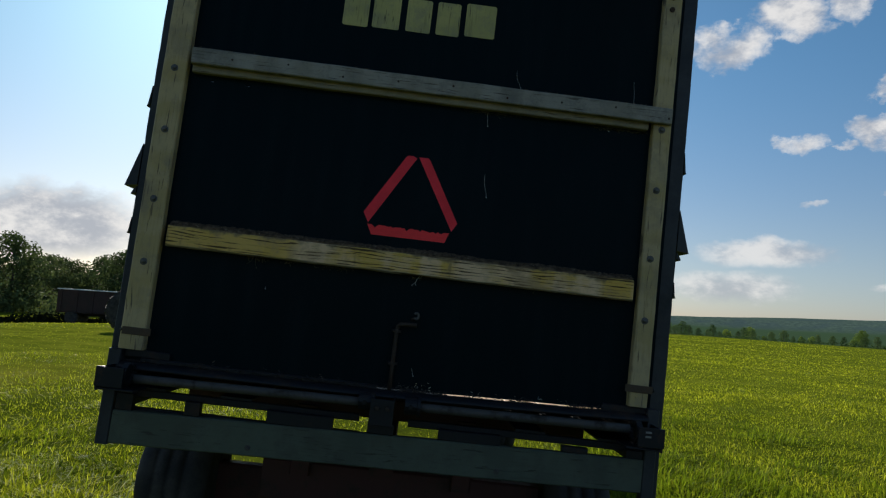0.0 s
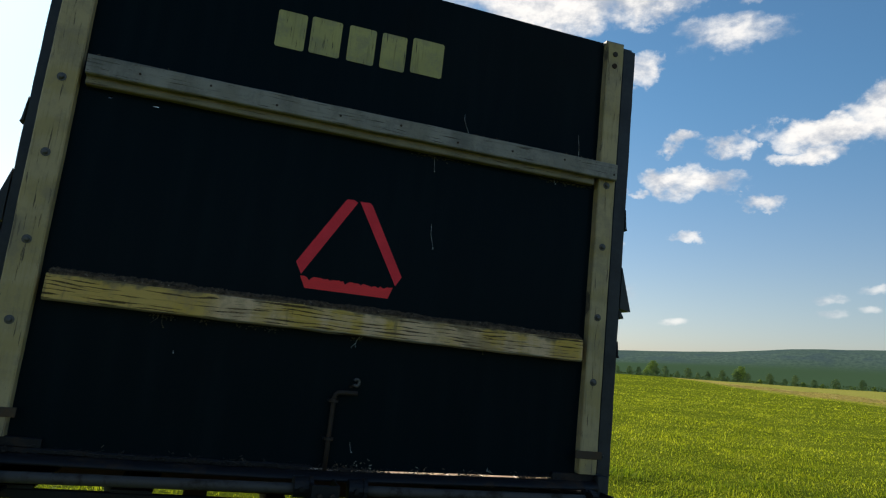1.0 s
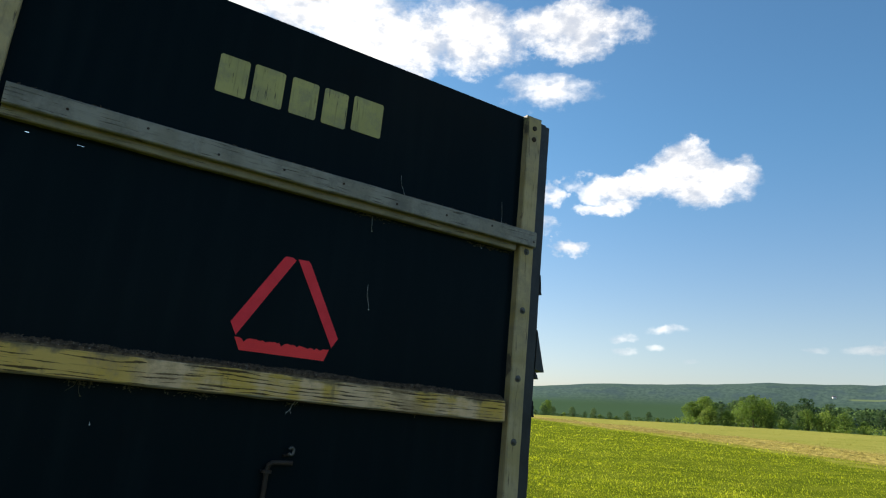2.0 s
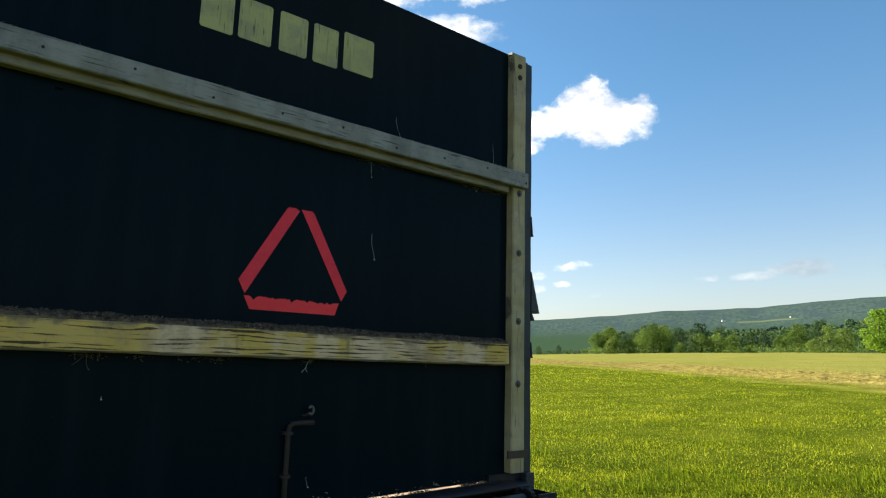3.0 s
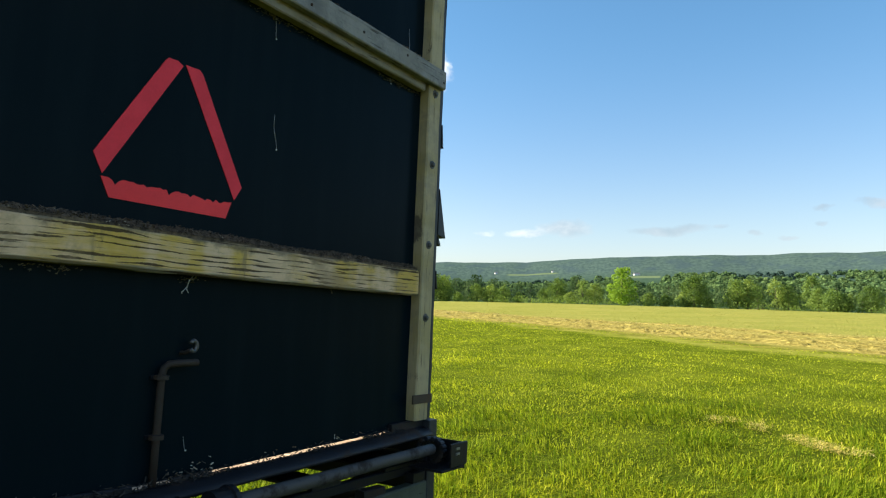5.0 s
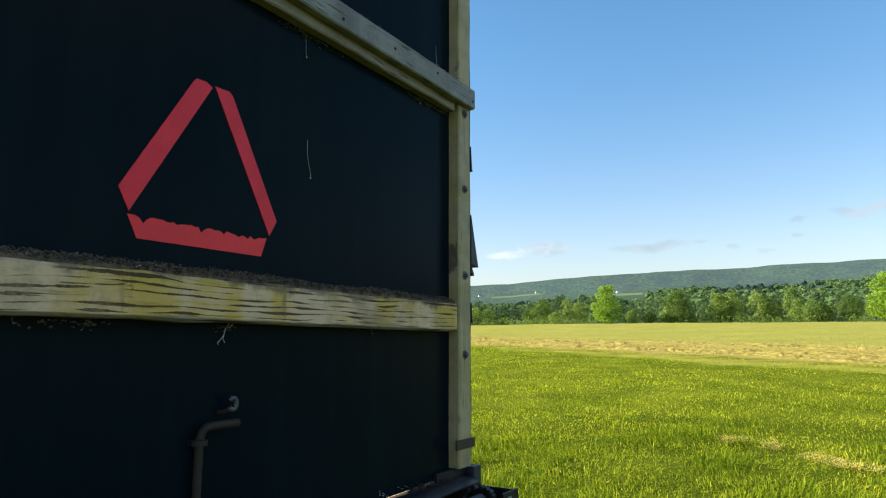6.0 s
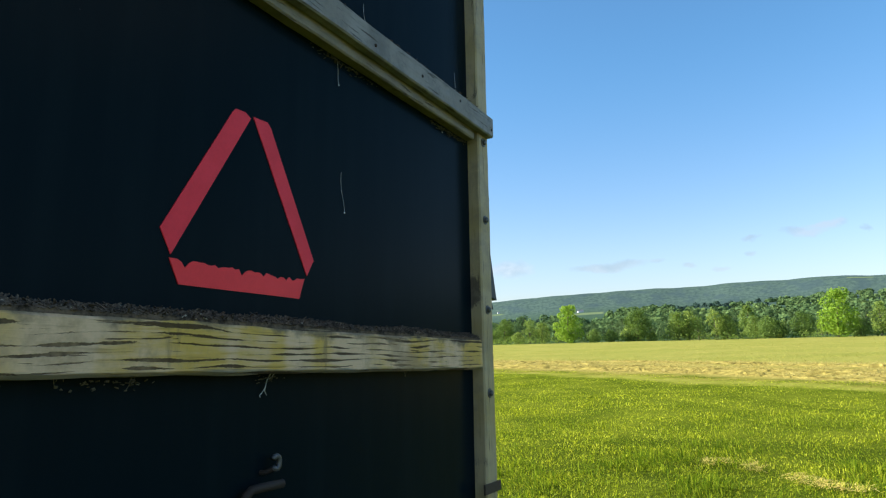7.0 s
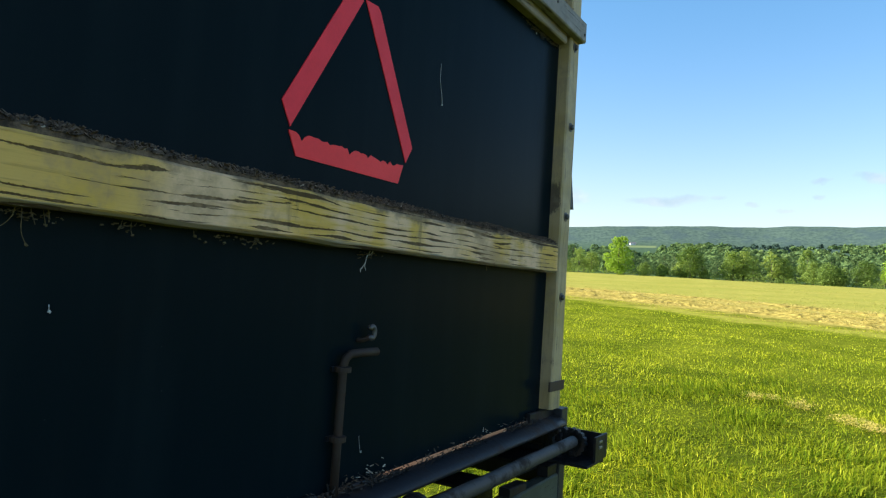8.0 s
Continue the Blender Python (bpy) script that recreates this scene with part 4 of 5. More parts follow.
sprinkle("chaff", 7000, on_bank, (0.004, 0.015), CHAFF, "grey-brown seed chaff lying along the lower rail", "chaff", 3)
sprinkle("chaff", 170, on_bank, (0.003, 0.009), HUSK, "pale husks scattered on the bank of chaff", "chaff", 8)
sprinkle("chaff", 500, lambda g: ((g.uniform(-0.94, 0.94), g.uniform(-0.062, -0.004), 2.285), 0.001), (0.005, 0.015), CHAFF, "thin grey chaff on the upper rail", "chaff", 4)
sprinkle("litter", 900, lambda g: ((np.clip(g.normal(-0.35, 0.42), -0.98, 0.98), g.uniform(-0.034, -0.006), 0.981), abs(g.normal(0, 0.009))), (0.005, 0.018), LITTER, "dark plant litter caught under the tailgate", "litter", 5)


def wisps(name, spots, mat, label, category, seed, r=0.0011, strands=1):
    """Hanging strands, each a part, with a small knot at the end of the longest."""
    rng = np.random.default_rng(seed)
    for x, y, z, l in spots:
        root = tagged(new(name), label, category)
        root.matrix_world = SITE
        for k in range(strands):
            w, ll, x1 = rng.uniform(0.1, 0.35) * (1 if strands == 1 else rng.choice((-2, 1))), l * (1 if k == 0 else rng.uniform(0.3, 0.8)), x + (0 if k == 0 else rng.normal(0, 0.35 * l))
            ph = rng.uniform(0, 6)
            pts = [Vector((x1 + w * ll * t * t + 0.05 * ll * math.sin(6 * t + ph) * t, y - 0.002 * k, z - ll * t)) for t in np.linspace(0, 1, 9)]
            part("strand", tube(pts, r, 4, None, [r * (0.5 + 0.5 * abs(math.sin(9 * t + ph))) for t in np.linspace(0, 0.9, 9)]), mat, root)
            if k == 0:
                c = pts[-1]
                knot = [c + Vector((rng.uniform(-4, 4) * r, 0, rng.uniform(-1, 5) * r)) for i in range(7)]
                part("knot", tube([c] + knot, r, 4, None, [r * 1.9] * 7 + [r * 0.5]), mat, root)


wisps("cobweb", [(0.299, -0.0025, 1.916, 0.096), (0.386, -0.0025, 2.385, 0.075), (0.896, -0.0025, 2.400, 0.10), (0.28, -0.0025, 2.185, 0.06), (0.80, -0.0025, 2.19, 0.02), (-0.549, -0.0025, 1.340, 0.010), (0.088, -0.0025, 1.081, 0.034), (0.62, -0.0025, 1.025, 0.012)], WEB, "thin pale strand of cobweb on the dark tailgate", "cobweb", 11, 0.0006)
wisps("straw_wisp", [(-0.60, -0.02, 1.4555, 0.045), (-0.575, -0.02, 1.4555, 0.02), (-0.63, -0.02, 1.4555, 0.018), (-0.46, -0.02, 1.4555, 0.02), (-0.36, -0.02, 1.4555, 0.012), (-0.24, -0.02, 1.4555, 0.02), (0.55, -0.02, 1.4555, 0.012)], OLD_HAY, "dry wisp of hay hanging at the rail", "hay wisp", 12, 0.0006, 3)
fork = tagged(new("straw_wisp"), "pale forked wisp of hay hanging under the lower rail", "hay wisp")
fork.matrix_world = SITE
for pts in (((0.075, 1.4558), (0.066, 1.446), (0.062, 1.432), (0.052, 1.420)), ((0.062, 1.432), (0.060, 1.424), (0.066, 1.416)), ((0.084, 1.4558), (0.078, 1.449), (0.066, 1.446)), ((0.052, 1.420), (0.047, 1.417), (0.049, 1.412))):
    part("strand", tube([(x, -0.008, z) for x, z in pts], 0.0009, 5, None, [0.0012] + [0.0008] * (len(pts) - 2) + [0.0005]), WEB, fork)
for a, b, n in ((0.10, 0.24, 160), (0.50, 0.60, 150), (0.74, 0.95, 420)):
    sprinkle("litter", n, lambda g, a=a, b=b: ((g.uniform(a, b), g.uniform(-0.030, -0.004), 0.979 + 0.021 * (a + b) / 2), abs(g.normal(0, 0.007))), (0.003, 0.008), LITTER, "dark plant litter packed under the tailgate", "litter", int(a * 100))
sprinkle("litter", 30, lambda g: ((np.clip(g.choice((0.10, 0.14, 0.19, 0.36, 0.5, 0.62, 0.74, 0.82, 0.88, 0.93)) + g.normal(0, 0.02), -0.95, 0.95), g.uniform(-0.020, -0.004), 0.981 + 0.015), abs(g.normal(0, 0.012))), (0.003, 0.012), HUSK, "pale bits of husk caught below the tailgate", "litter", 16)
sprinkle("litter", 240, lambda g: ((np.clip(g.choice((-0.72, -0.5, -0.3, -0.12, 0.07, 0.13, 0.34, 0.46, 0.6, 0.74, 0.87)) + g.normal(0, 0.022), -0.95, 0.95), g.uniform(-0.016, -0.004), 0.9775), abs(g.normal(0, 0.014))), (0.004, 0.016), CHAFF, "grey bits of old hay caught below the tailgate", "litter", 6)


sprinkle("cobweb", 240, lambda g: ((g.choice((0.28, 0.33, 0.80, 0.86, 0.93)) + g.normal(0, 0.05), g.uniform(-0.006, -0.0012), 2.189 - abs(g.normal(0, 0.007))), -0.003), (0.002, 0.008), OLD_HAY, "dusty web and seed fluff under the upper rail", "cobweb", 19)
sprinkle("old_hay", 130, lambda g: ((g.choice((-0.62, -0.60, -0.57, -0.46, -0.30, -0.24, 0.06)) + g.normal(0, 0.016), g.uniform(-0.022, -0.004), 1.455 - abs(g.normal(0, 0.006))), -0.004), (0.002, 0.007), OLD_HAY, "bits of old hay lodged under the lower rail", "hay", 9)

# ---- grass and hay ----
def row_n(x, y):
    return x * ROW_NRM[0] + y * ROW_NRM[1]


def row_t(x, y):
    return x * ROW_DIR[0] + y * ROW_DIR[1]


def value_noise(x, y, seed=0):
    """Smooth random field in 0..1 on arrays."""
    xi, yi = np.floor(x).astype(int), np.floor(y).astype(int)
    fx, fy = x - xi, y - yi
    fx, fy = fx * fx * (3 - 2 * fx), fy * fy * (3 - 2 * fy)

    def h(a, b):
        v = np.sin(a * 127.1 + b * 311.7 + seed * 74.7) * 43758.5453
        return v - np.floor(v)
    return (h(xi, yi) * (1 - fx) + h(xi + 1, yi) * fx) * (1 - fy) + (h(xi, yi + 1) * (1 - fx) + h(xi + 1, yi + 1) * fx) * fy


def blades(name, x, y, height, width, mat, rng, lean=0.45, lift=0.0, segs=2):
    """Grass blades that taper and bow over, as one mesh."""
    n = len(x)
    z = land(x, y) - 0.01 + lift
    a = rng.uniform(0, 2 * math.pi, n)
    b = 7.0 * value_noise(x * 1.1, y * 1.1, 17) + rng.normal(0, 1.1, n)
    bend = np.abs(rng.normal(0, 1.0, n)) * lean * height
    dx, dy = np.cos(b) * bend, np.sin(b) * bend
    sx, sy = np.cos(a) * width / 2, np.sin(a) * width / 2
    rise = np.maximum(height - bend * 0.35, height * 0.25)
    per = 2 * segs + 1
    v = np.empty((n, per, 3))
    for k in range(segs):
        u = k / segs
        out, up, slim = u ** 2.0, u ** (1.0 if segs == 2 else 0.8) * 1.15, 1 - 0.55 * u ** 2
        v[:, 2 * k] = np.column_stack([x - sx * slim + dx * out, y - sy * slim + dy * out, z + rise * up])
        v[:, 2 * k + 1] = np.column_stack([x + sx * slim + dx * out, y + sy * slim + dy * out, z + rise * up])
    v[:, -1] = np.column_stack([x + dx, y + dy, z + rise])
    base = (np.arange(n) * per)[:, None]
    order, sizes = [], []
    for k in range(segs - 1):
        order += [2 * k, 2 * k + 1, 2 * k + 3, 2 * k + 2]
        sizes.append(4)
    order += [2 * segs - 2, 2 * segs - 1, 2 * segs]
    sizes.append(3)
    loops = (base + np.array(order)).reshape(-1)
    starts = ((np.arange(n) * len(order))[:, None] + np.concatenate([[0], np.cumsum(sizes)[:-1]])).reshape(-1)
    me = bpy.data.meshes.new(name)
    me.vertices.add(n * per)
    me.vertices.foreach_set("co", v.reshape(-1))
    me.loops.add(len(loops))
    me.loops.foreach_set("vertex_index", loops.astype(np.int32))
    me.polygons.add(len(starts))
    me.polygons.foreach_set("loop_start", starts.astype(np.int32))
    me.materials.append(mat)
    me.update(calc_edges=True)
    me.validate()
    return new(name, me)


def build_grass():
    rng = np.random.default_rng(21)
    def sward(n, r0, r1):
        r = np.exp(rng.uniform(math.log(r0), math.log(r1), n))
        w = np.radians(np.where(rng.random(n) < 0.80, rng.uniform(14, 110, n), rng.uniform(-46, 14, n)))
        x, y = -0.5 + r * np.sin(w), -1.5 + r * np.cos(w)
        q, tt = row_n(x, y), row_t(x, y)
        edge = 16.3 + 1.2 * (value_noise(x * 0.4, y * 0.4, 3) - 0.5)
        strip = np.abs(q - 15.1 - 0.5 * (value_noise(x * 0.4, y * 0.4, 9) - 0.5)) < 0.42
        streak = (np.abs(q - 5.95) < 0.13) & (((tt > 3.3) & (tt < 4.05)) | ((tt > 2.2) & (tt < 3.05)))
        keep = (q < edge) & ~(streak & (rng.random(n) < 0.55)) & ~(strip & (rng.random(n) < 0.6))
        gap = value_noise(x * 2.3, y * 2.3, 14) * 0.30 + value_noise(x * 6.0, y * 6.0, 15) * 0.32 + value_noise(x * 15.0, y * 15.0, 16) * 0.38
        close = 1 - smooth01(r, 4.0, 7.0)
        keep &= (gap > 0.38 + 0.07 * close) | (rng.random(n) < 0.30 - 0.24 * close) | (r > 12)
        keep &= ~((np.abs(np.abs(x) - 1.02) < 0.17) & ((np.abs(y - 0.90) < 0.25) | (np.abs(y - 4.0) < 0.25)))
        x, y, r = x[keep], y[keep], r[keep]
        clump = value_noise(x * 2.2, y * 2.2, 1) * 0.6 + value_noise(x * 0.7, y * 0.7, 2) * 0.4
        h = (0.028 + 0.115 * clump ** 1.6) * rng.uniform(0.45, 1.3, len(x)) * (1 - 0.45 * smooth01(row_n(x, y), 8.0, 14.5))
        h = h * (1 - 0.35 * smooth01(r, 5.0, 10.0))
        h = h * (1 - 0.72 * smooth01(-x * 0.85 + y * 0.25, 4.0, 7.0))
        h = np.where((np.abs(x) < 1.2) & (y > 0.1) & (y < 5), h * 0.6, h)
        return x, y, r, h

    x, y, r, h = sward(420000, 2.2, 30.0)
    width = np.maximum(0.0064, r * 0.0013) * rng.uniform(0.6, 1.4, len(x))
    ob = blades("grass", x, y, 0.02 + 0.66 * h, width, GRASS, rng, 2.0, 0.0, 1)
    tagged(ob, "dense short green grass of the meadow", "grass", kind="stuff")
    x, y, r, h = sward(160000, 2.2, 40.0)
    width = np.maximum(0.0060, r * 0.00105) * rng.uniform(0.6, 1.4, len(x))
    ob = blades("grass", x, y, 0.01 + h, width, GRASS, rng, 2.0)
    tagged(ob, "lush backlit green meadow grass round the wagon", "grass", kind="stuff")
    x, y, r, h = sward(110000, 26.0, 210.0)
    ob = blades("grass", x, y, rng.uniform(0.04, 0.10, len(x)), r * 0.0013 * rng.uniform(0.6, 1.4, len(x)), GRASS, rng, 1.2, 0.0, 1)
    tagged(ob, "short green grass of the meadow farther out", "grass", kind="stuff")
    # the sward goes on behind the wagon
    n = 90000
    r, w = 12.0 * np.sqrt(rng.random(n)), rng.uniform(0, 2 * math.pi, n)
    x, y = r * np.sin(w), 0.5 + r * np.cos(w)
    keep = ~((np.abs(x) < 1.25) & (y > -0.2) & (y < 5)) & (row_n(x, y) < 12)
    x, y = x[keep], y[keep]
    ob = blades("grass", x, y, 0.02 + 0.07 * value_noise(x * 2.2, y * 2.2, 1), rng.uniform(0.006, 0.014, len(x)), GRASS, rng, 1.3, 0.0, 1)
    tagged(ob, "thin short grass of the trodden meadow behind the wagon", "grass", kind="stuff")
    # longer arching blades close by
    n = 52000
    r = np.exp(rng.uniform(math.log(2.6), math.log(13), n))
    w = np.radians(np.where(rng.random(n) < 0.92, rng.uniform(20, 110, n), rng.uniform(-46, -14, n)))
    x, y = -0.5 + r * np.sin(w), -1.5 + r * np.cos(w)
    keep = (value_noise(x * 1.6, y * 1.6, 12) > rng.uniform(0.25, 0.8, n)) & ~((np.abs(x) < 1.25) & (y > -0.3) & (y < 5))
    x, y = x[keep], y[keep]
    ob = blades("tall_grass", x, y, rng.uniform(0.05, 0.12, len(x)), rng.uniform(0.0045, 0.008, len(x)), GRASS_LUSH, rng, 2.4, 0.0, 4)
    tagged(ob, "longer arching blades among the meadow grass", "grass", kind="stuff")
    # lush broad blades in tufts close to the wagon
    n = 110000
    r, w = rng.uniform(2.2, 9.5, n), np.radians(rng.uniform(22, 112, n))
    x, y = -0.5 + r * np.sin(w), -1.5 + r * np.cos(w)
    tuft = 0.55 * value_noise(x * 1.3, y * 1.3, 31) + 0.45 * value_noise(x * 4.1, y * 4.1, 32) - 0.14 * smooth01(r, 5.5, 9.5) + 0.08 * np.exp(-((row_n(x, y) - 6.75) / 0.45) ** 2 - ((row_t(x, y) - 2.9) / 1.1) ** 2)
    keep = (tuft > rng.uniform(0.42, 0.72, n)) & ~((np.abs(x) < 1.25) & (y > -0.3) & (y < 5))
    x, y, tuft = x[keep], y[keep], tuft[keep]
    ob = blades("tall_grass", x, y, 0.03 + 0.15 * tuft * rng.uniform(0.5, 1.2, len(x)), rng.uniform(0.006, 0.011, len(x)), GRASS_LUSH, rng, 2.2, 0.0, 3)
    tagged(ob, "lush deep green tufts of broad-bladed grass", "grass", kind="stuff")
    # broad clover leaves beside the wheel
    n = 9000
    x, y = rng.uniform(-4.6, -1.25, n), rng.uniform(-1.2, 3.4, n)
    keep = value_noise(x * 1.9, y * 1.9, 22) - 0.5 * smooth01(np.hypot((x + 2.6) / 1.9, (y - 1.0) / 2.2), 0.3, 1.0) > rng.uniform(0.1, 0.75, n)
    x, y = x[keep], y[keep]
    ob = blades("clover", x, y, rng.uniform(0.03, 0.08, len(x)), rng.uniform(0.012, 0.020, len(x)), CLOVER, rng, 1.4, 0.03, 3)
    tagged(ob, "broad clover leaves among the grass beside the wheel", "clover", kind="stuff")
    # tall paler grass left standing past the mown band
    n = 55000
    r = np.exp(rng.uniform(math.log(22), math.log(230), n))
    w = np.radians(rng.uniform(20, 108, n))
    x, y = r * np.sin(w), r * np.cos(w)
    keep = row_n(x, y) > 23.5
    x, y, r = x[keep], y[keep], r[keep]
    ob = blades("standing_hay", x, y, rng.uniform(0.03, 0.08, len(x)), r * 0.0006, GRASS_PALE, rng, 1.2)
    tagged(ob, "pale uncut hay grass beyond the mown band", "grass", kind="stuff")


GRASS_PALE = make_leaf("pale_hay_grass", (0.24, 0.245, 0.036), (0.31, 0.30, 0.052), (0.39, 0.36, 0.08), 0.35, (0.28, 0.27, 0.027))
build_grass()


def build_hay():
    """Dry windrows lying across the field, and a thin streak nearer."""
    rng = np.random.default_rng(31)
    lanes = np.array([17.3, 18.6, 20.2, 22.2])
    for lane in lanes:
        t = -20 + 150 * np.linspace(0, 1, 1300) ** 1.5
        across = np.linspace(-0.55, 0.55, 9)
        mid = lane + 0.35 * np.sin(t * 0.21 + lane) + 0.5 * (value_noise(t * 0.5, t * 0 + lane, 4) - 0.5)
        tall = 0.05 + 0.06 * value_noise(t * 1.1, t * 0 + lane, 8)
        wide = 0.6 + 0.7 * value_noise(t * 0.9, t * 0 + lane, 2)
        tt = np.repeat(t, 9)
        aa = np.tile(across, len(t))
        q = np.repeat(mid, 9) + aa * np.repeat(wide, 9)
        x, y = q * ROW_NRM[0] + tt * ROW_DIR[0], q * ROW_NRM[1] + tt * ROW_DIR[1]
        z = land(x, y) - 0.02 + np.repeat(tall, 9) * np.maximum(0, 1 - (aa / 0.55) ** 2) * (0.15 + 1.0 * value_noise(tt * 5, q * 4, 3) * value_noise(tt * 2.2, q * 2, 13) + 0.75 * value_noise(tt * 8.5, q * 9, 5))
        v = np.column_stack([x, y, z])
        f = [(i * 9 + k, i * 9 + k + 1, i * 9 + k + 10, i * 9 + k + 9) for i in range(len(t) - 1) for k in range(8)]
        ob = new("windrow", soup("windrow", v.tolist(), f, HAY_MAT))
        tagged(ob, "dry tan windrow of mown hay lying across the field", "hay", kind="stuff")
    n = 120000
    t = -20 + 150 * rng.random(n) ** 1.7
    q = lanes[rng.integers(0, len(lanes), n)] + rng.normal(0, 0.34, n) + 0.3 * np.sin(t * 0.21)
    q = np.where(rng.random(n) < 0.26, rng.uniform(15.8, 24, n), q)
    x, y = q * ROW_NRM[0] + t * ROW_DIR[0], q * ROW_NRM[1] + t * ROW_DIR[1]
    lump = value_noise(t * 1.3, q * 1.3, 7)
    keep = lump > rng.uniform(0.2, 0.8, n)
    x, y, lump = x[keep], y[keep], lump[keep]
    r = np.hypot(x, y)
    ob = blades("loose_hay", x, y, rng.uniform(0.022, 0.055, len(x)), r * 0.0010, STRAW, rng, 4.2, rng.uniform(0, 0.15, len(x)) * lump)
    tagged(ob, "loose dry hay strewn over the windrows", "hay", kind="stuff")
    n = 1500
    seg = np.array([(3.82, 4.05), (3.35, 3.92), (2.25, 3.05)])[rng.choice(3, n, p=(0.15, 0.35, 0.5))]
    t = seg[:, 0] + (seg[:, 1] - seg[:, 0]) * rng.random(n)
    q = np.where(t > 3.3, 6.05 - 0.5 * np.maximum(0, t - 3.8), 5.85) + 0.05 * np.sin(t * 9) + rng.normal(0, 0.075, n)
    keep = value_noise(t * 9.0, q * 14.0, 44) + 0.25 * (value_noise(t * 30.0, q * 30.0, 45) - 0.5) > 0.38
    t, q = t[keep], q[keep]
    x, y = q * ROW_NRM[0] + t * ROW_DIR[0], q * ROW_NRM[1] + t * ROW_DIR[1]
    ob = blades("hay_streak", x, y, rng.uniform(0.014, 0.030, len(x)), np.full(len(x), 0.0055), STRAW_PALE, rng, 4.0, rng.uniform(0.035, 0.095, len(x)))
    tagged(ob, "thin streak of dry straw lying in the grass", "straw", kind="stuff")


HAY_MAT = make_mottled("hay_swath", c4(0.165, 0.135, 0.034), c4(0.385, 0.318, 0.085), 3.5, 0.95, 40.0, 0.06, 0.0)
build_hay()


# ---- trees ----
def leaf_cloud(bm, centre, radius, count, size, rng, squash=0.8):
    """A clump of small leaves over a rough ball."""
    for k in range(count):
        d = rng.normal(size=3)
        d /= np.linalg.norm(d)
        rr = radius * (0.62 + 0.46 * rng.random())
        c = Vector(centre) + Vector((d[0] * rr, d[1] * rr, d[2] * rr * squash))
        m = Vector((d + rng.normal(0, 0.55, 3)).tolist()).to_track_quat("Z", "Y").to_matrix() @ Matrix.Rotation(rng.uniform(0, 6.28), 3, "Z")
        s = size * rng.uniform(0.6, 1.4)
        q = [bm.verts.new(c + m @ Vector(p)) for p in ((-s, 0, 0), (0, -s * 0.55, 0.1 * s), (s, 0, 0), (0, s * 0.55, 0.1 * s))]
        bm.faces.new(q)


def build_tree(seed, height, spread, leaf_mat, leaves, leaf, trunk_share=0.22, open_crown=0.0, label=""):
    rng = np.random.default_rng(seed)
    root = tagged(new("tree"), label, "tree")
    bm = bmesh.new()
    r0 = height * 0.022
    lean = rng.uniform(-0.03, 0.03, 2) * height
    top = height * 0.86
    pts = [(lean[0] * t * t, lean[1] * t * t, -0.3 + (top + 0.3) * t) for t in np.linspace(0, 1, 7)]
    tube(pts, r0, 8, bm, [r0 * (1.25 if i == 0 else 1 - 0.86 * i / 6) for i in range(7)])
    clumps = []
    n = 17
    for k in range(n):
        u = trunk_share + (1 - trunk_share) * (k + rng.random()) / n
        a = k * 2.4 + rng.uniform(-0.5, 0.5)
        prof = math.sin(math.pi * min(1, 0.12 + 0.85 * (u - trunk_share) / (1 - trunk_share))) ** 0.7
        reach = spread * prof * rng.uniform(0.55, 1.0)
        base = Vector((lean[0] * u * u, lean[1] * u * u, top * u * 0.92))
        tip = Vector((math.cos(a) * reach * 0.75, math.sin(a) * reach * 0.75, height * u * 0.97)) + Vector((lean[0], lean[1], 0)) * u
        mid = base.lerp(tip, 0.5) + Vector((0, 0, 0.04 * height))
        rr = r0 * 0.45 * (1 - 0.7 * u)
        tube([base, mid, tip], rr, 5, bm, [rr, rr * 0.7, rr * 0.3])
        clumps.append((tip, spread * rng.uniform(0.30, 0.50) * (0.6 + 0.5 * prof)))
    clumps.append((Vector((lean[0], lean[1], height * 0.9)), spread * 0.3))
    part("trunk", bm, BARK, root)
    bm = bmesh.new()
    total = sum(r * r for c, r in clumps)
    for c, r in clumps:
        if rng.random() < open_crown:
            continue
        leaf_cloud(bm, c, r, int(leaves * r * r / total), leaf, rng)
    part("crown", bm, leaf_mat, root)
    return root


def stand(proto, x, y, scale, turn):
    m = Matrix.Translation((x, y, float(land(x, y)) - 0.1)) @ Matrix.Rotation(turn, 4, "Z") @ Matrix.Diagonal((scale, scale, scale, 1))
    ob = copy_thing(proto, Matrix.Identity(4))
    ob.matrix_world = m
    return ob


def at_bearing(a, r):
    return r * math.sin(radians(a)), r * math.cos(radians(a))


oak = build_tree(1, 11.0, 5.0, LEAF, 3000, 0.30, 0.10, 0.0, "broad mid-green tree at the field edge")
ash = build_tree(2, 12.5, 3.9, LEAF, 2400, 0.29, 0.10, 0.05, "tall oval green tree at the field edge")
bush = build_tree(3, 7.0, 4.2, LEAF, 2200, 0.28, 0.04, 0.0, "low bushy green tree at the field edge")
bright = build_tree(4, 12.5, 4.6, LEAF_LIGHT, 3800, 0.30, 0.06, 0.0, "bright yellow-green tree standing at the field edge")
shadow_tree = build_tree(7, 12.0, 5.2, LEAF_DARK, 1150, 0.42, 0.05, 0.0, "deep green tree in the wood behind the field edge")
thin = build_tree(5, 11.5, 3.6, LEAF, 1500, 0.27, 0.20, 0.10, "thin-crowned green tree at the field edge")


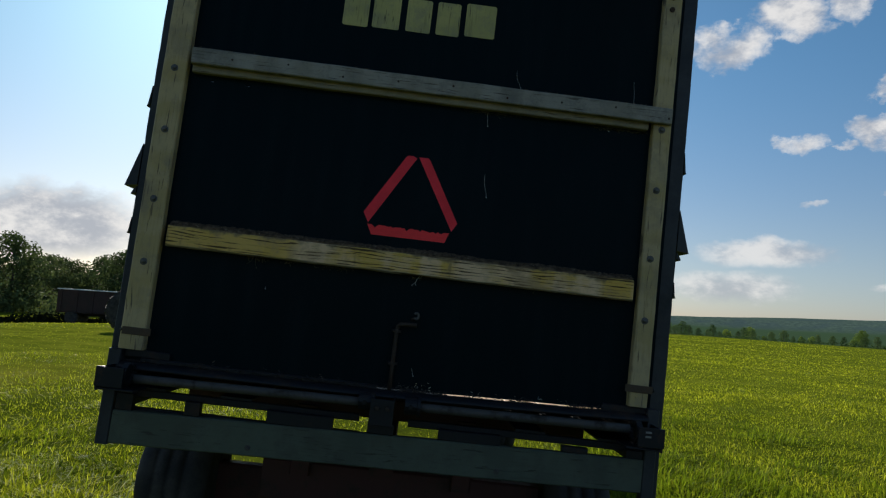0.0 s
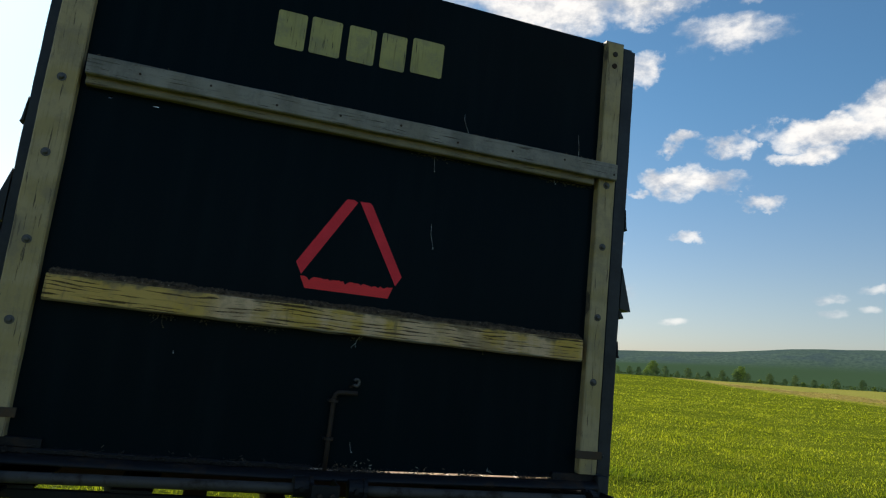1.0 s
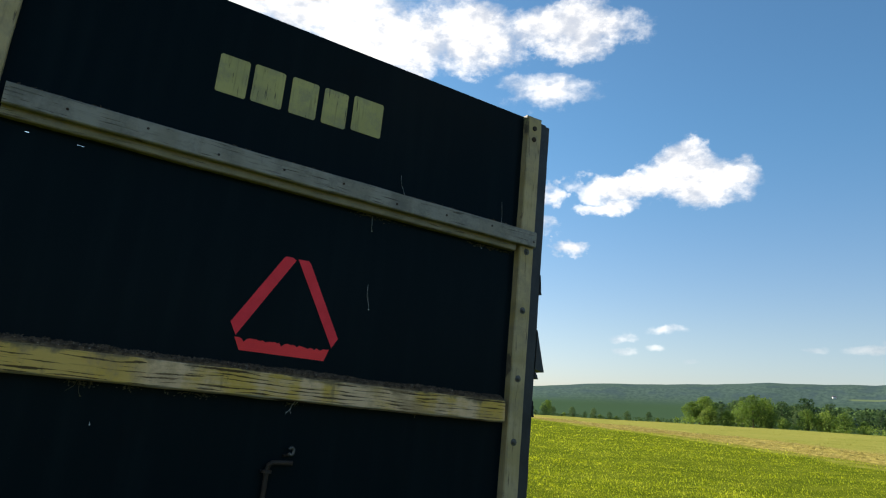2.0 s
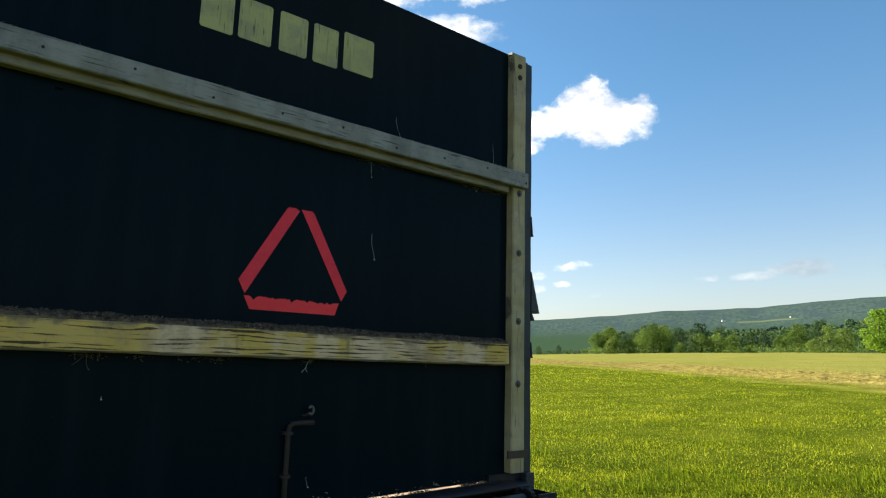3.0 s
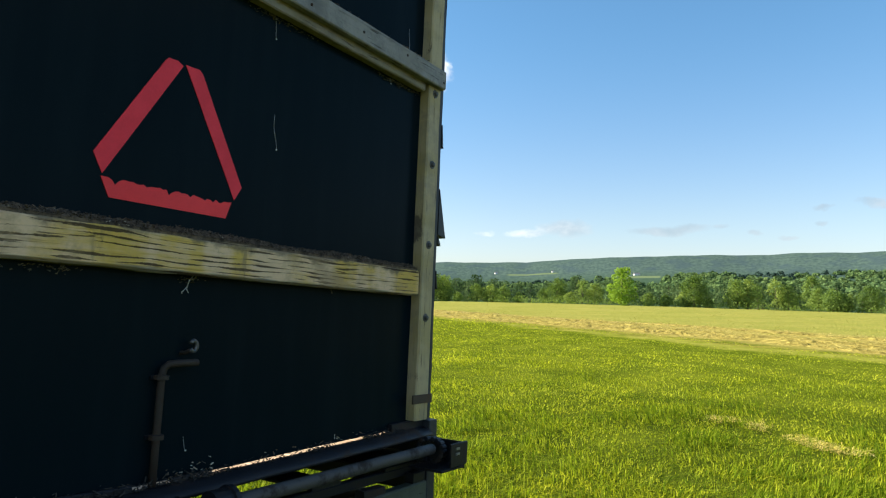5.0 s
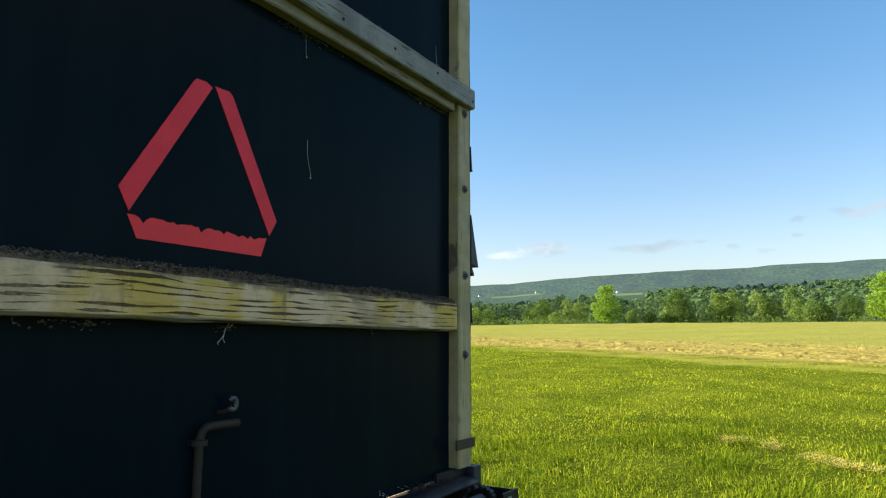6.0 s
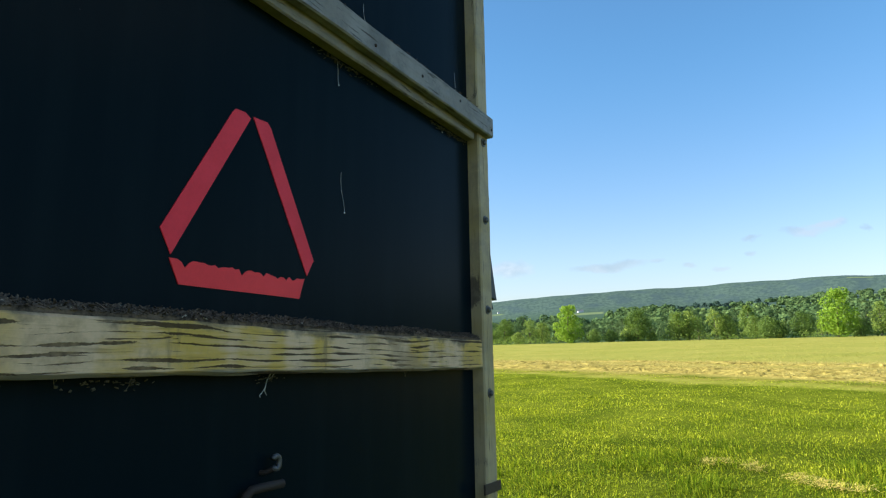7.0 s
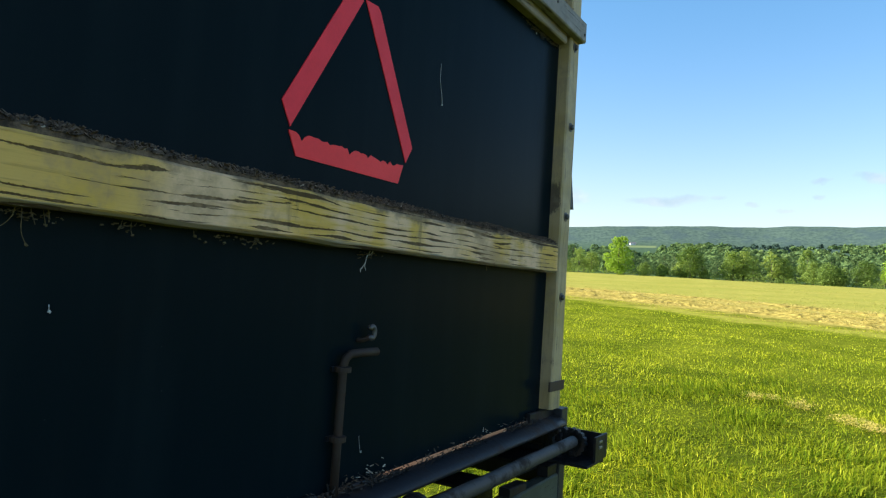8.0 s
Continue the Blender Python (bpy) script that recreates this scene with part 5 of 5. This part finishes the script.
def plant_field_edge():
    rng = np.random.default_rng(41)
    spots = []
    # single trees that stand out
    for proto, a, r, s in ((bright, 72.5, 246, 1.08), (bright, 92.4, 244, 1.22), (oak, 97.2, 240, 1.25), (oak, 78.1, 248, 1.0), (oak, 56.8, 248, 0.95), (thin, 69.3, 252, 0.82), (ash, 82.0, 252, 0.85), (thin, 84.0, 250, 0.92), (bush, 87.8, 249, 1.0)):
        spots.append((proto, a, r, s))
    kinds = (oak, ash, bush, thin, bush, oak)
    for k in range(40):
        a = 52.5 + 56 * (k + rng.random() * 0.9) / 40
        if min(abs(a - 72.5), abs(a - 92.4)) < 0.9:
            continue
        spots.append((kinds[rng.integers(0, 6)], a, rng.uniform(250, 264), rng.uniform(0.50, 0.92)))
    for k in range(90):
        a = 52.5 + 58 * (k + rng.random() * 0.8) / 90
        spots.append((shadow_tree if rng.random() < 0.8 else ash, a, rng.uniform(275, 400), rng.uniform(0.55, 1.05)))
    # a far hedgerow with scattered trees
    for k in range(58):
        u = (k + rng.random() * 0.8) / 58
        a = 16 + 36 * u ** 1.25
        spots.append((shadow_tree if rng.random() < 0.75 else bush, a, rng.uniform(262, 290), rng.uniform(0.18, 0.42) * (1.2 - 0.5 * u)))
    for a, s in ((27.2, 0.75), (34.6, 0.95), (41.1, 0.95), (53.4, 0.85), (52.4, 0.7), (57.6, 0.9)):
        spots.append((oak, a, 290 if a < 50 else 255, s * (0.6 if a < 50 else 1.0)))
    for proto, a, r, s in spots:
        x, y = at_bearing(a, r)
        ob = stand(proto, x, y, s, rng.uniform(0, 6.28))
        tagged(ob, group="trees along the field edge")


plant_field_edge()


def leaf_band(name, points, radius, count, size, mat, label, category, seed):
    rng = np.random.default_rng(seed)
    bm = bmesh.new()
    for x, y in points:
        r = radius * rng.uniform(0.6, 1.3)
        leaf_cloud(bm, (x, y, float(land(x, y)) + r * 0.45), r, count, size, rng, 0.75)
    thing(name, bm, mat, label, category, kind="stuff")


_rng = np.random.default_rng(51)
leaf_band("undergrowth", [at_bearing(a, 246 + 6 * _rng.random()) for a in np.linspace(51.5, 110, 200)], 2.1, 60, 0.26, LEAF, "low green scrub along the field edge", "scrub", 52)

leaf_band("hedgerow", [at_bearing(a, 258 + 8 * _rng.random()) for a in np.linspace(15.5, 51.5, 150)], 1.15, 36, 0.26, LEAF_DARK, "low dark hedgerow along the far edge of the meadow", "hedgerow", 55)

# trees and a hedge on the sunward side, backlit shade in their leaf colours
old_tree = build_tree(6, 13.0, 6.0, LEAF_SHADE, 6000, 0.28, 0.06, 0.0, "tree behind the hedge with backlit shade in its leaf colour")
for a, r, s in ((-37.1, 62, 0.80), (-30.9, 96, 0.72), (-28.7, 112, 0.60), (-26.8, 118, 0.58), (-25.1, 112, 0.62), (-23.3, 100, 0.66), (-21.5, 104, 0.72), (-19.5, 108, 0.6), (-36.0, 100, 0.8), (-39.5, 100, 0.7), (-15.5, 110, 0.6), (-29.8, 125, 0.62), (-27.7, 128, 0.66), (-24.2, 125, 0.7)):
    x, y = at_bearing(a, r)
    ob = stand(old_tree, x, y, s, a * 1.7)
    tagged(ob, "tree behind the hedge with backlit shade in its leaf colour", group="trees behind the hedge")
leaf_band("hedge", [at_bearing(a, 50 + 0.6 * _rng.random()) for a in np.linspace(-42.5, -24.7, 46)], 0.62, 170, 0.11, HEDGE_SHADE, "low hedge along the meadow, its backlit shade in the leaf colour", "hedge", 53)

leaf_band("thicket", [at_bearing(a, 88 + 14 * _rng.random()) for a in np.linspace(-44.5, -12, 74)], 2.3, 150, 0.24, LEAF_SHADE, "thicket under the trees behind the hedge, backlit shade in its colour", "thicket", 54)

# prototypes stand in the wood behind the edge
for proto, a in ((oak, 98.0), (ash, 100.0), (bush, 102.0), (bright, 104.0), (thin, 106.0), (shadow_tree, 107.5)):
    x, y = at_bearing(a, 256)
    proto.matrix_world = Matrix.Translation((x, y, float(land(x, y)) - 0.1))
    tagged(proto, group="trees along the field edge")
x, y = at_bearing(-42, 105)
old_tree.matrix_world = Matrix.Translation((x, y, float(land(x, y)) - 0.1))
tagged(old_tree, group="trees behind the hedge")


def leaf_crowns(name, x, y, size, tall, leaves, leaf, mat, label, rng):
    """Woodland crowns far off, each a ragged dome of leaf clusters, joined into one mesh."""
    m = len(x)
    z = land(x, y)
    d = rng.normal(size=(m, leaves, 3))
    d[:, :, 2] = np.abs(d[:, :, 2]) * 1.1 - 0.25
    d /= np.linalg.norm(d, axis=2, keepdims=True)
    knob = 0.72 + 0.36 * rng.random((m, leaves, 1)) + 0.14 * np.sin(d[:, :, :1] * 5 + rng.uniform(0, 6, (m, 1, 1))) * np.cos(d[:, :, 1:2] * 6)
    c = d * knob * np.stack([size, size, tall], 1)[:, None, :]
    c = c + np.stack([x, y, z + tall * 0.35], 1)[:, None, :]
    nrm = d + rng.normal(0, 0.45, d.shape)
    nrm /= np.linalg.norm(nrm, axis=2, keepdims=True)
    u = np.cross(nrm, rng.normal(size=d.shape))
    u /= np.linalg.norm(u, axis=2, keepdims=True)
    w = np.cross(nrm, u)
    s = (leaf * rng.uniform(0.6, 1.4, (m, leaves, 1))) * (size / 5.0)[:, None, None]
    v = np.stack([c - u * s, c - w * s * 0.7, c + u * s, c + w * s * 0.7], 2).reshape(-1, 3)
    f = np.arange(len(v)).reshape(-1, 4)
    ob = new(name, soup(name, v.tolist(), f.tolist(), mat))
    tagged(ob, label, "woods", kind="stuff")


def build_far_woods():
    """Woods between the field edge and the hills."""
    rng = np.random.default_rng(61)
    n = 4400
    r = 400 * np.exp(rng.random(n) ** 0.85 * math.log(1420 / 400))
    azm = rng.uniform(53, 108, n)
    keep = (r > 560 - 160 * smooth01(azm, 68, 78)) & (r < 1000 + 380 * np.clip((azm - 60) / 34, 0, 1.2))
    for a, half, r0, r1 in FIELDS:
        keep &= ~((np.abs(azm - a) < half) & (r > r0 - 160) & (r < r1))
    r, azm = r[keep], azm[keep]
    x, y = r * np.sin(np.radians(azm)), r * np.cos(np.radians(azm))
    dark = value_noise(x * 0.007, y * 0.007, 41) + 0.25 * rng.random(len(x)) > 0.84
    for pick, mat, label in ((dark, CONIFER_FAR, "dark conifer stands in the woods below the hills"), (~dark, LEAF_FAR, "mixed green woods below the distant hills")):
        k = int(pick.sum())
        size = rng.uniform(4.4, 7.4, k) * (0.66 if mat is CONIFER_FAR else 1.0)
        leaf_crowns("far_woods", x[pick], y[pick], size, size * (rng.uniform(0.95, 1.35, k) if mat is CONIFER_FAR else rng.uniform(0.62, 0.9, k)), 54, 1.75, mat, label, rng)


build_far_woods()


def build_house(a, r, w, d, h, label):
    x, y = at_bearing(a, r)
    root = tagged(new("farmhouse"), label, "house", "distant farmhouses")
    root.matrix_world = Matrix.Translation((x, y, float(land(x, y)) + 1.0)) @ Matrix.Rotation(radians(-a + 20), 4, "Z")
    part("wall", board(-w / 2, w / 2, -d / 2, d / 2, -2.0, h, 0, 0.02, 0.0, 5.0), WHITE_WALL, root)
    bm = bmesh.new()
    loft(bm, [(-d / 2 - 0.4, h - 0.1), (0, h + d * 0.38), (d / 2 + 0.4, h - 0.1), (0, h + d * 0.38 - 0.35)], [lambda p: (-w / 2 - 0.4, p[0], p[1]), lambda p: (w / 2 + 0.4, p[0], p[1])])
    part("roof", bm, ROOF_GREY, root)


build_house(61.95, 1445, 6, 5, 1.6, "small white farmhouse far off on the hillside")
build_house(73.5, 1238, 10, 5, 1.6, "long white farmhouse far off on the hillside")
build_house(66.7, 1442, 4, 4, 1.4, "small white farmhouse far off on the hillside")


# ---- a second wagon parked by the hedge ----
def build_box_wagon():
    x, y = at_bearing(-25.2, 47)
    root = tagged(new("box_wagon"), "dark maroon box wagon parked in front of the trees", "farm wagon")
    root.matrix_world = Matrix.Translation((x, y, float(land(x, y)))) @ Matrix.Rotation(radians(6), 4, "Z")
    part("side_board", board(-2.6, 2.6, -1.05, -1.0, 0.75, 2.15, 0, 0.01, 0.004, 0.4), MAROON, root)
    part("side_board", board(-2.6, 2.6, 1.0, 1.05, 0.75, 2.15, 0, 0.01, 0.004, 0.4), MAROON, root)
    part("end_board", board(-2.6, -2.55, -0.99, 0.99, 0.75, 2.15, 1, 0.01, 0.004, 0.4), MAROON, root)
    part("end_board", board(2.55, 2.6, -0.99, 0.99, 0.75, 2.15, 1, 0.01, 0.004, 0.4), MAROON, root)
    part("bed", board(-2.6, 2.6, -1.0, 1.0, 0.68, 0.745, 0, 0.01, 0.004, 0.6), MAROON, root)
    # White stands in for sunlight along the upper edge of the box.
    part("top_rail", board(-2.64, 2.64, -1.09, -0.96, 2.155, 2.22, 0, 0.01, 0.006, 0.3), WHITE_WALL, root, "top rail with its sunlit edge put into a white colour")
    for k in range(6):
        part("stake", board(-2.4 + 0.95 * k, -2.32 + 0.95 * k, -1.10, -1.055, 0.70, 2.15, 2, 0.01, 0.003, 0.4), MAROON, root)
    part("beam", board(-2.4, 2.4, -0.08, 0.08, 0.50, 0.675, 0, 0.01, 0.004, 0.5), DARK_STEEL, root)
    for wx in (-1.7, 1.7):
        part("axle", board(wx - 0.05, wx + 0.05, -0.9, 0.9, 0.36, 0.50, 1, 0.01, 0.003, 0.4), DARK_STEEL, root)
        for wy in (-0.92, 0.92):
            wheel = part("tyre", lathe([(-0.10, 0.2), (-0.12, 0.3), (-0.08, 0.40), (0.08, 0.40), (0.12, 0.3), (0.10, 0.2)], (wx, wy, 0.40), 1, 28), RUBBER, root)
            part("rim", lathe([(-0.09, 0.2), (-0.02, 0.18), (0.0, 0.05), (0.02, 0.18), (0.09, 0.2)], (wx, wy, 0.40), 1, 20), BRIGHT_STEEL, wheel, "pale wheel rim")


build_box_wagon()


def build_tractor_wheel():
    """A big lugged wheel that stands in front of the box wagon."""
    x, y, r = -8.9, 19.2, 0.925
    root = tagged(new("tractor_wheel"), "large dark lugged tractor wheel standing before the box wagon", "wheel")
    root.matrix_world = Matrix.Translation((x, y, float(land(x, y)) - 0.02)) @ Matrix.Rotation(radians(19), 4, "Z") @ Matrix.Diagonal((0.75, 0.75, 0.75, 1))
    tyre = part("tyre", lathe([(-0.19, 0.52), (-0.23, 0.66), (-0.21, 0.82), (-0.15, 0.875), (0.15, 0.875), (0.21, 0.82), (0.23, 0.66), (0.19, 0.52)], (0, 0, r), 1, 48), RUBBER, root, "dusty black tyre", True)
    lug = mesh_of("lug", board(-0.035, 0.035, -0.20, 0.20, 0.866, 0.925, 1, 0.008, 0.003, 0.1), RUBBER)
    for k in range(26):
        ob = new("lug", lug)
        ob.parent = tyre
        ob.matrix_local = Matrix.Translation((0, 0, r)) @ Matrix.Rotation(2 * math.pi * k / 26, 4, "Y") @ Matrix.Rotation(0.35 if k % 2 else -0.35, 4, "Z")
    part("rim", lathe([(-0.18, 0.53), (-0.14, 0.48), (-0.04, 0.46), (-0.02, 0.16), (0.02, 0.16), (0.05, 0.46), (0.14, 0.48), (0.18, 0.53)], (0, 0, r), 1, 32), GEAR_RED, root, "dull red rim", True)
    part("hub", lathe([(-0.16, 0.0), (-0.16, 0.07), (-0.10, 0.12), (0.10, 0.12), (0.16, 0.07), (0.16, 0.0)], (0, 0, r), 1, 16), DARK_STEEL, root)


build_tractor_wheel()
